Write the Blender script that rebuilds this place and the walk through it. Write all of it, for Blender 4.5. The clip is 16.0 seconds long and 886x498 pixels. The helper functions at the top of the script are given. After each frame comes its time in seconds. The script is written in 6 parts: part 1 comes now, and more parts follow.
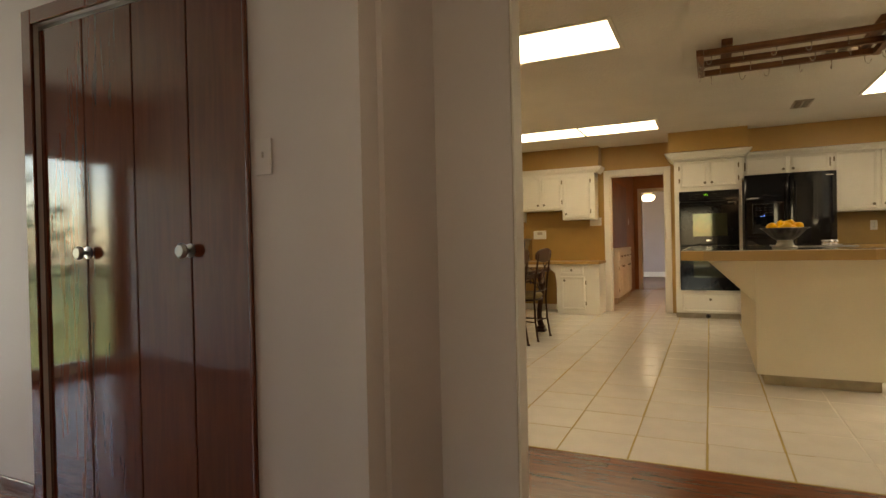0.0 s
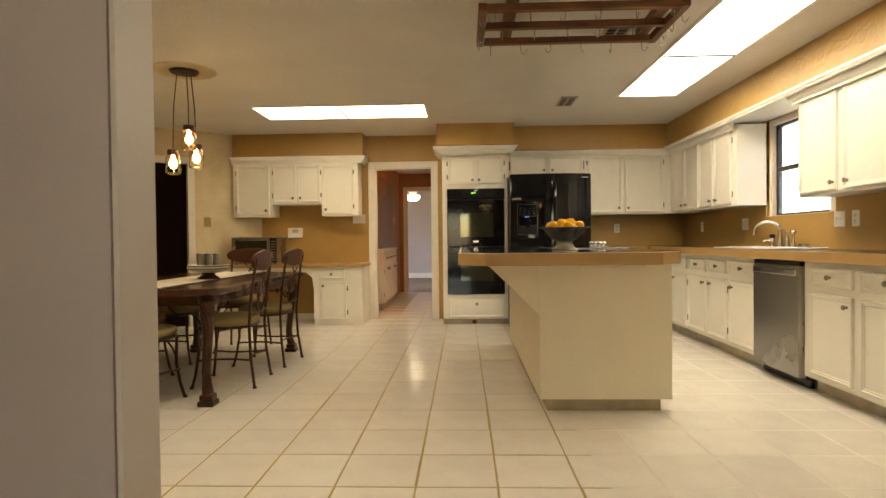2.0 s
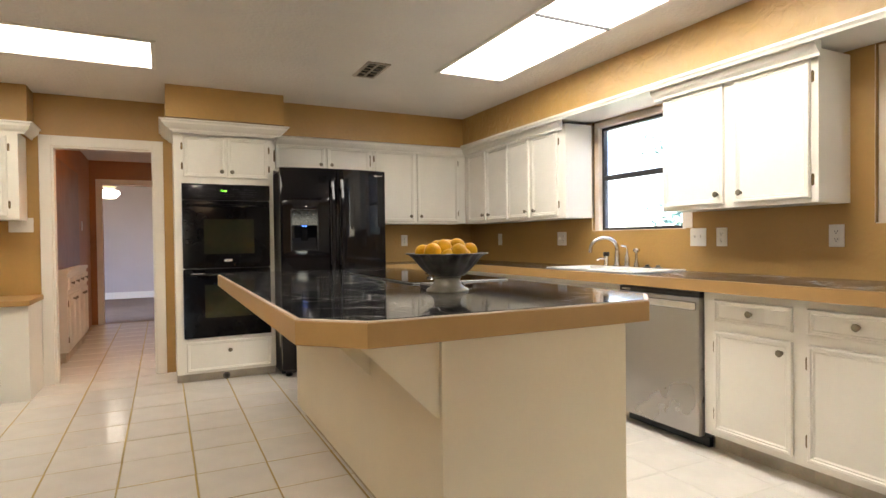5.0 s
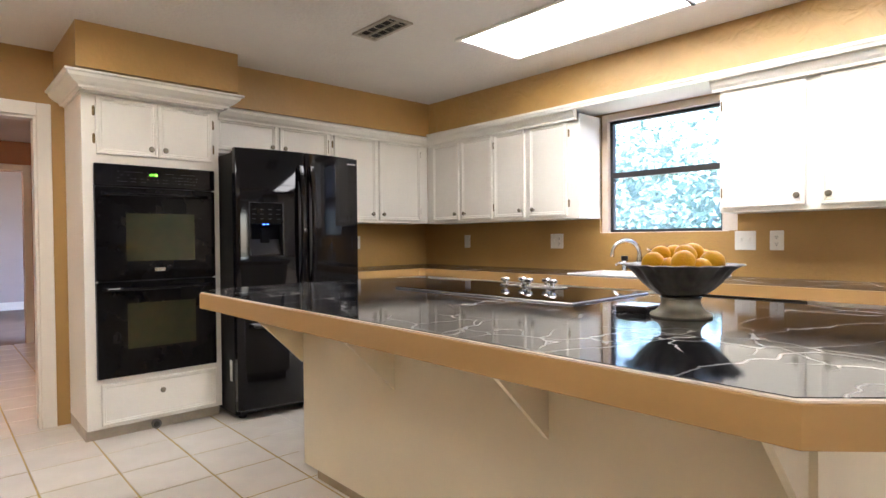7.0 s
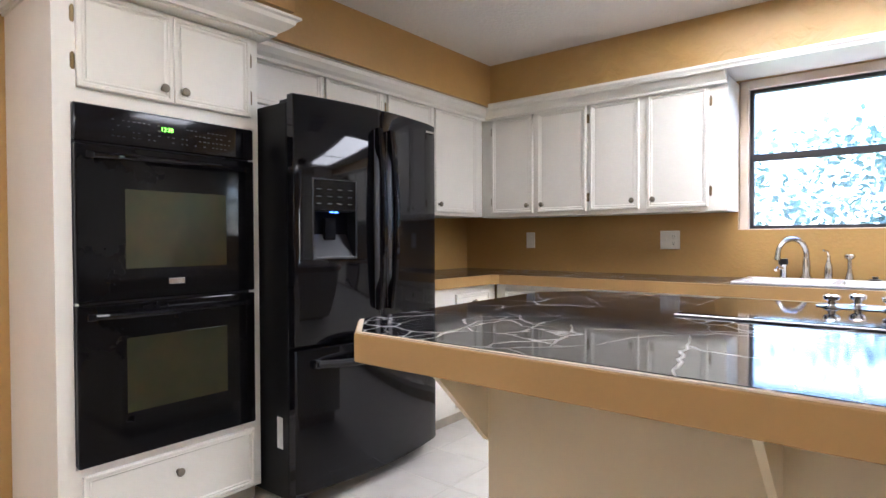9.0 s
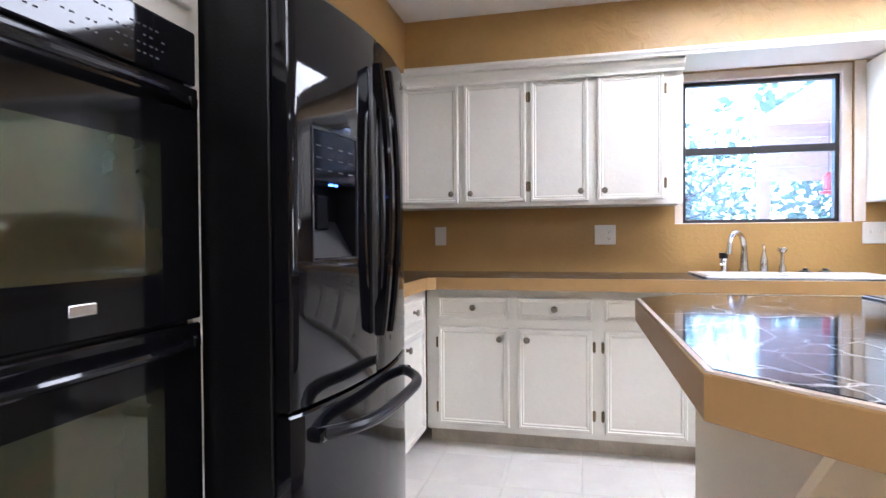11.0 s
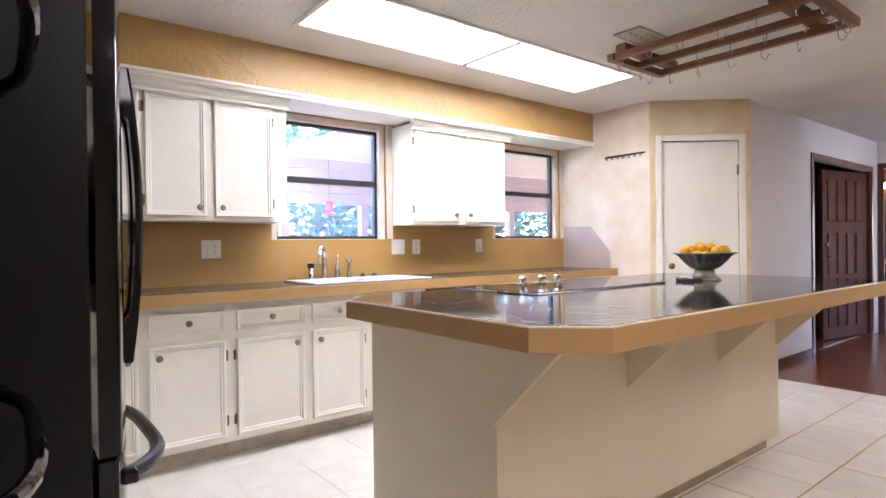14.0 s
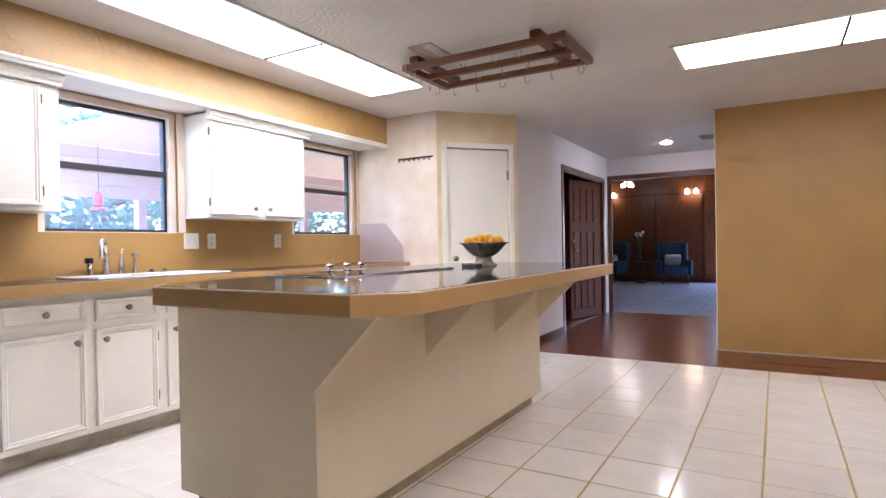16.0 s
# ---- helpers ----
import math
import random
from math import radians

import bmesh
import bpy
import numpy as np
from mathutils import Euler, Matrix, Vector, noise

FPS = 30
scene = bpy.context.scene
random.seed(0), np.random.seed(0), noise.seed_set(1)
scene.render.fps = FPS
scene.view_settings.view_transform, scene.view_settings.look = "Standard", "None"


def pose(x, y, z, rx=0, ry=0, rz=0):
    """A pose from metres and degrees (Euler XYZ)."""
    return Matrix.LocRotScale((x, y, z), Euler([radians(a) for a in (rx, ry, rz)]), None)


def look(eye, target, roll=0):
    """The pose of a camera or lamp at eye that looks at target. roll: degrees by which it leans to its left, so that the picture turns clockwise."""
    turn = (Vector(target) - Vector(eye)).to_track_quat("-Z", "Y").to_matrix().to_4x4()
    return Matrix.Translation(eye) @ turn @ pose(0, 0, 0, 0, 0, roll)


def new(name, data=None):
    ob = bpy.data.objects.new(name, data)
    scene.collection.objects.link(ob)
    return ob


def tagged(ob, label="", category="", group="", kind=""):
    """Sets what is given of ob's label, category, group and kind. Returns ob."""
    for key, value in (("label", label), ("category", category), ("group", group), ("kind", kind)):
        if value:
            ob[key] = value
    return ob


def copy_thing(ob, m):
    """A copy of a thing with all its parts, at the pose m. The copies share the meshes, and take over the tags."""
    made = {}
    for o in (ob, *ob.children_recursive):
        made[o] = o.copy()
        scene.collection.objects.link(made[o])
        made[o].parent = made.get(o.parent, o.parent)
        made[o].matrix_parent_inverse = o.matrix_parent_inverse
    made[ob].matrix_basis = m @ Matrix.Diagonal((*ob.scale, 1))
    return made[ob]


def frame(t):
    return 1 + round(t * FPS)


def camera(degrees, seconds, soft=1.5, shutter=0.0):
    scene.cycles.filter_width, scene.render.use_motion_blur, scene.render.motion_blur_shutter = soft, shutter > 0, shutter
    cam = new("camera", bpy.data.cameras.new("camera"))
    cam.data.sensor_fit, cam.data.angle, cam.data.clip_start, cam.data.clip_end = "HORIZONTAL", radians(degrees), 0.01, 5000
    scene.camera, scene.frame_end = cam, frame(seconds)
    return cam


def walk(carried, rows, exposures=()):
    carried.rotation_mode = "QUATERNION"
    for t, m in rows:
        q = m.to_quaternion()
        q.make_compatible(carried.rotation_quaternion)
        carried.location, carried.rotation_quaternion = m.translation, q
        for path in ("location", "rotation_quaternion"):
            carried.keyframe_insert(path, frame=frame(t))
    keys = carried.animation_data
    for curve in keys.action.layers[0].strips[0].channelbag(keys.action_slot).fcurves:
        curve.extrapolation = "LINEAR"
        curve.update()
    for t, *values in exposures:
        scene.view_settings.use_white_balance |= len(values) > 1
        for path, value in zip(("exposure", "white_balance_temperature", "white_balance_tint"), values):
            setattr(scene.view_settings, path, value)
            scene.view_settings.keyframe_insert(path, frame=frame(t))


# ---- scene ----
cam = camera(76.3, 16.0)
PATH = [
    (0, (0.554, 0.096, 1.067), (-0.302, 1.904, 1.048), -1.3),
    (0.5, (0.55, 0.311, 1.066), (-0.055, 2.217, 1.039), -1.1),
    (1, (0.518, 0.618, 1.063), (0.156, 2.584, 1.03), -0.9),
    (1.5, (0.462, 0.934, 1.056), (0.282, 2.926, 1.023), -0.8),
    (2, (0.388, 1.28, 1.052), (0.316, 3.278, 1.02), -0.6),
    (2.5, (0.379, 1.636, 1.075), (0.439, 3.635, 1.042), -0.7),
    (3, (0.346, 1.948, 1.104), (0.637, 3.927, 1.072), -0.7),
    (3.5, (0.327, 2.245, 1.135), (0.772, 4.195, 1.101), -0.8),
    (4, (0.305, 2.529, 1.15), (0.924, 4.431, 1.12), -0.8),
    (6.5, (-0.468, 3.982, 1.216), (0.758, 5.561, 1.176), -0.5),
    (7, (-0.542, 4.356, 1.207), (0.806, 5.834, 1.171), -0.5),
    (7.5, (-0.581, 4.751, 1.198), (0.824, 6.173, 1.163), -0.4),
    (8, (-0.591, 5.136, 1.2), (0.87, 6.501, 1.164), -0.4),
    (8.5, (-0.568, 5.565, 1.198), (0.924, 6.896, 1.161), -0.3),
    (11, (-0.339, 7.3, 1.161), (1.605, 7.767, 1.126), -0.4),
    (11.5, (-0.232, 7.501, 1.195), (1.757, 7.702, 1.154), -0.4),
    (12, (-0.156, 7.647, 1.216), (1.838, 7.489, 1.184), -0.5),
    (12.5, (-0.138, 7.782, 1.223), (1.8, 7.292, 1.197), -0.7),
    (13, (-0.241, 7.946, 1.218), (1.594, 7.15, 1.198), -0.7),
    (13.5, (-0.383, 8.086, 1.221), (1.331, 7.055, 1.206), -0.7),
    (14, (-0.511, 8.217, 1.19), (1.059, 6.979, 1.176), -0.7),
    (14.5, (-0.584, 8.353, 1.162), (0.806, 6.915, 1.149), -0.9),
    (15, (-0.609, 8.446, 1.142), (0.602, 6.854, 1.128), -0.9),
    (15.5, (-0.603, 8.459, 1.127), (0.475, 6.774, 1.112), -1.0),
    (16, (-0.589, 8.438, 1.117), (0.428, 6.716, 1.103), -1.0),
]
walk(cam, [(t, look(eye, target, roll)) for t, eye, target, roll in PATH],
     [(0, 2.9, 8800, 10), (0.5, 3.3, 8600, 10), (1, 3.45, 8400, 10), (2, 3.35, 8000, 9), (2.5, 3.4, 7550, 10), (4, 3.5, 6650, 12), (7, 3.78, 5750, 17), (8.5, 3.82, 5400, 18), (11, 3.95, 5080, 20), (12.5, 4.0, 5250, 20), (14, 3.92, 5420, 22), (16, 3.82, 5400, 23)])

# ---- daylight ----
world = bpy.data.worlds.new("world")
scene.world = world
world.use_nodes = True
wn = world.node_tree
sky = wn.nodes.new("ShaderNodeTexSky")
sky.sky_type, sky.sun_disc = "NISHITA", False
sky.sun_elevation, sky.sun_rotation = radians(56), radians(174)
wn.links.new(sky.outputs[0], wn.nodes["Background"].inputs[0])
wn.nodes["Background"].inputs[1].default_value = 0.15
sun = new("sun", bpy.data.lights.new("sun", "SUN"))
sun.data.energy, sun.data.angle, sun.data.color = 4.0, radians(0.5), (1, 0.95, 0.86)
# Fill lamp in the added side window, in place of sky light for the hall.
lamp = bpy.data.lights.new("hall_sky_fill", "AREA")
lamp.shape, lamp.size, lamp.size_y, lamp.energy, lamp.color = "RECTANGLE", 0.9, 1.7, 4.2, (0.78, 0.87, 1.0)
new("hall_sky_fill", lamp).matrix_basis = look((-4.48, 0.975, 1.03), (0, 0.975, 1.03))
sun.matrix_basis = look((3, -30, 45), (0, 0, 0))


# ---- materials ----
def material(name, color, rough=0.5, metal=0.0, vary=0.12, scale=3.0, grain=60.0, bump=0.05, second=None, rand=0.0, coat=0.0, spec=0.5):
    """A surface that varies at two scales: broad stains and fine grain with relief."""
    m = bpy.data.materials.new(name)
    m.use_nodes = True
    nt = m.node_tree
    n, l = nt.nodes, nt.links
    b = n["Principled BSDF"]
    b.inputs["Roughness"].default_value, b.inputs["Metallic"].default_value = rough, metal
    b.inputs["Coat Weight"].default_value, b.inputs["Coat Roughness"].default_value = coat, 0.08
    b.inputs["Specular IOR Level"].default_value = spec
    tc = n.new("ShaderNodeTexCoord")
    big, small = n.new("ShaderNodeTexNoise"), n.new("ShaderNodeTexNoise")
    big.inputs["Scale"].default_value, small.inputs["Scale"].default_value = scale, grain
    big.inputs["Detail"].default_value, small.inputs["Detail"].default_value = 5, 3
    l.new(tc.outputs["Object"], big.inputs["Vector"])
    l.new(tc.outputs["Object"], small.inputs["Vector"])
    ramp = n.new("ShaderNodeValToRGB")
    c2 = second or [c * (1 - 2 * vary) for c in color]
    ramp.color_ramp.elements[0].position, ramp.color_ramp.elements[1].position = 0.3, 0.68
    ramp.color_ramp.elements[0].color, ramp.color_ramp.elements[1].color = (*c2, 1), (*color, 1)
    l.new(big.outputs["Fac"], ramp.inputs["Fac"])
    mix = n.new("ShaderNodeMix")
    mix.data_type, mix.blend_type = "RGBA", "MULTIPLY"
    mix.inputs["Factor"].default_value = min(1.0, vary * 1.5)
    l.new(ramp.outputs["Color"], mix.inputs["A"])
    l.new(small.outputs["Color"], mix.inputs["B"])
    out = mix.outputs["Result"]
    if rand:
        info, hsv, rng = n.new("ShaderNodeObjectInfo"), n.new("ShaderNodeHueSaturation"), n.new("ShaderNodeMapRange")
        rng.inputs["To Min"].default_value, rng.inputs["To Max"].default_value = 1 - rand, 1 + rand
        l.new(info.outputs["Random"], rng.inputs["Value"])
        l.new(rng.outputs["Result"], hsv.inputs["Value"])
        l.new(out, hsv.inputs["Color"])
        out = hsv.outputs["Color"]
    l.new(out, b.inputs["Base Color"])
    rr = n.new("ShaderNodeMapRange")
    rr.inputs["To Min"].default_value, rr.inputs["To Max"].default_value = rough * 0.8, min(1, rough * 1.2)
    l.new(big.outputs["Fac"], rr.inputs["Value"])
    l.new(rr.outputs["Result"], b.inputs["Roughness"])
    if bump:
        bp = n.new("ShaderNodeBump")
        bp.inputs["Strength"].default_value, bp.inputs["Distance"].default_value = bump, 0.02
        l.new(small.outputs["Fac"], bp.inputs["Height"])
        l.new(bp.outputs["Normal"], b.inputs["Normal"])
    return m


def wood(name, dark, light, rough=0.4, stretch=(1, 12, 12), coat=0.0, scale=2.5, rand=0.0, bump=0.03):
    """Grain drawn out along one axis."""
    m = material(name, light, rough, 0, 0.05, coat=coat, bump=bump, rand=rand)
    nt = m.node_tree
    n, l = nt.nodes, nt.links
    tc = next(x for x in n if x.type == "TEX_COORD")
    mp, w = n.new("ShaderNodeMapping"), n.new("ShaderNodeTexNoise")
    mp.inputs["Scale"].default_value = stretch
    w.inputs["Scale"].default_value, w.inputs["Detail"].default_value, w.inputs["Distortion"].default_value = scale, 6, 1.2
    l.new(tc.outputs["Object"], mp.inputs["Vector"])
    l.new(mp.outputs["Vector"], w.inputs["Vector"])
    ramp = next(x for x in n if x.type == "VALTORGB")
    ramp.color_ramp.elements[0].color, ramp.color_ramp.elements[1].color = (*dark, 1), (*light, 1)
    l.new(w.outputs["Fac"], ramp.inputs["Fac"])
    return m


def glow(name, color, strength):
    m = bpy.data.materials.new(name)
    m.use_nodes = True
    b = m.node_tree.nodes["Principled BSDF"]
    b.inputs["Base Color"].default_value = (*color, 1)
    b.inputs["Emission Color"].default_value = (*color, 1)
    b.inputs["Emission Strength"].default_value = strength
    return m


def glass(name, tint=(1, 1, 1), rough=0.0, ior=1.1):
    m = bpy.data.materials.new(name)
    m.use_nodes = True
    b = m.node_tree.nodes["Principled BSDF"]
    b.inputs["Base Color"].default_value = (*tint, 1)
    b.inputs["Transmission Weight"].default_value, b.inputs["Roughness"].default_value, b.inputs["IOR"].default_value = 1, rough, ior
    return m


def hazed_glass(name):
    """Clear glass with a translucent haze mixed in to imitate the glare of daylight."""
    m = glass(name)
    n, l = m.node_tree.nodes, m.node_tree.links
    veil, mix, tc, ns, rg = (n.new("ShaderNode" + k) for k in ("BsdfTranslucent", "MixShader", "TexCoord", "TexNoise", "MapRange"))
    veil.inputs["Color"].default_value = (0.80, 0.90, 0.95, 1)
    ns.inputs["Scale"].default_value, ns.inputs["Detail"].default_value = 2.5, 6
    rg.inputs["To Min"].default_value, rg.inputs["To Max"].default_value = 0.05, 0.085
    l.new(tc.outputs["Object"], ns.inputs["Vector"])
    l.new(ns.outputs["Fac"], rg.inputs["Value"])
    l.new(rg.outputs["Result"], mix.inputs["Fac"])
    l.new(n["Principled BSDF"].outputs[0], mix.inputs[1])
    l.new(veil.outputs[0], mix.inputs[2])
    l.new(mix.outputs[0], n["Material Output"].inputs["Surface"])
    return m


def marble(name, rough=0.07):
    """Black polished laminate with broken pale veins."""
    m = bpy.data.materials.new(name)
    m.use_nodes = True
    nt = m.node_tree
    n, l = nt.nodes, nt.links
    b = n["Principled BSDF"]
    b.inputs["Roughness"].default_value = rough
    tc, warp, add = n.new("ShaderNodeTexCoord"), n.new("ShaderNodeTexNoise"), n.new("ShaderNodeMixRGB")
    warp.inputs["Scale"].default_value, warp.inputs["Detail"].default_value = 3.6, 9
    add.blend_type, add.inputs["Fac"].default_value = "ADD", 0.22
    l.new(tc.outputs["Object"], warp.inputs["Vector"])
    l.new(tc.outputs["Object"], add.inputs["Color1"])
    l.new(warp.outputs["Color"], add.inputs["Color2"])
    veins = []
    for sc, width in ((2.6, 0.016), (6.5, 0.027)):
        v, r = n.new("ShaderNodeTexVoronoi"), n.new("ShaderNodeMapRange")
        v.feature, v.inputs["Scale"].default_value = "DISTANCE_TO_EDGE", sc
        r.inputs["From Max"].default_value, r.inputs["To Min"].default_value, r.inputs["To Max"].default_value = width, 1, 0
        l.new(add.outputs["Color"], v.inputs["Vector"])
        l.new(v.outputs["Distance"], r.inputs["Value"])
        veins.append(r)
    gate, gr = n.new("ShaderNodeTexNoise"), n.new("ShaderNodeMapRange")
    gate.inputs["Scale"].default_value, gate.inputs["Detail"].default_value = 2.3, 2
    gr.inputs["From Min"].default_value, gr.inputs["From Max"].default_value = 0.45, 0.6
    l.new(tc.outputs["Object"], gate.inputs["Vector"])
    l.new(gate.outputs["Fac"], gr.inputs["Value"])
    fade, fr_ = n.new("ShaderNodeTexNoise"), n.new("ShaderNodeMapRange")
    fade.inputs["Scale"].default_value, fade.inputs["Detail"].default_value = 4.2, 4
    fr_.inputs["From Min"].default_value, fr_.inputs["From Max"].default_value = 0.40, 0.62
    fr_.inputs["To Min"].default_value, fr_.inputs["To Max"].default_value = 0.36, 1.0
    l.new(tc.outputs["Object"], fade.inputs["Vector"])
    l.new(fade.outputs["Fac"], fr_.inputs["Value"])
    big, sml, tot = (n.new("ShaderNodeMath") for _ in range(3))
    big.operation, sml.operation, tot.operation = "MULTIPLY", "MULTIPLY", "MAXIMUM"
    l.new(veins[0].outputs["Result"], big.inputs[0])
    l.new(fr_.outputs["Result"], big.inputs[1])
    l.new(veins[1].outputs["Result"], sml.inputs[0])
    l.new(gr.outputs["Result"], sml.inputs[1])
    l.new(big.outputs[0], tot.inputs[0])
    l.new(sml.outputs[0], tot.inputs[1])
    ramp = n.new("ShaderNodeValToRGB")
    ramp.color_ramp.elements[0].color, ramp.color_ramp.elements[1].color = (0.012, 0.012, 0.014, 1), (0.66, 0.65, 0.63, 1)
    l.new(tot.outputs[0], ramp.inputs["Fac"])
    l.new(ramp.outputs["Color"], b.inputs["Base Color"])
    return m


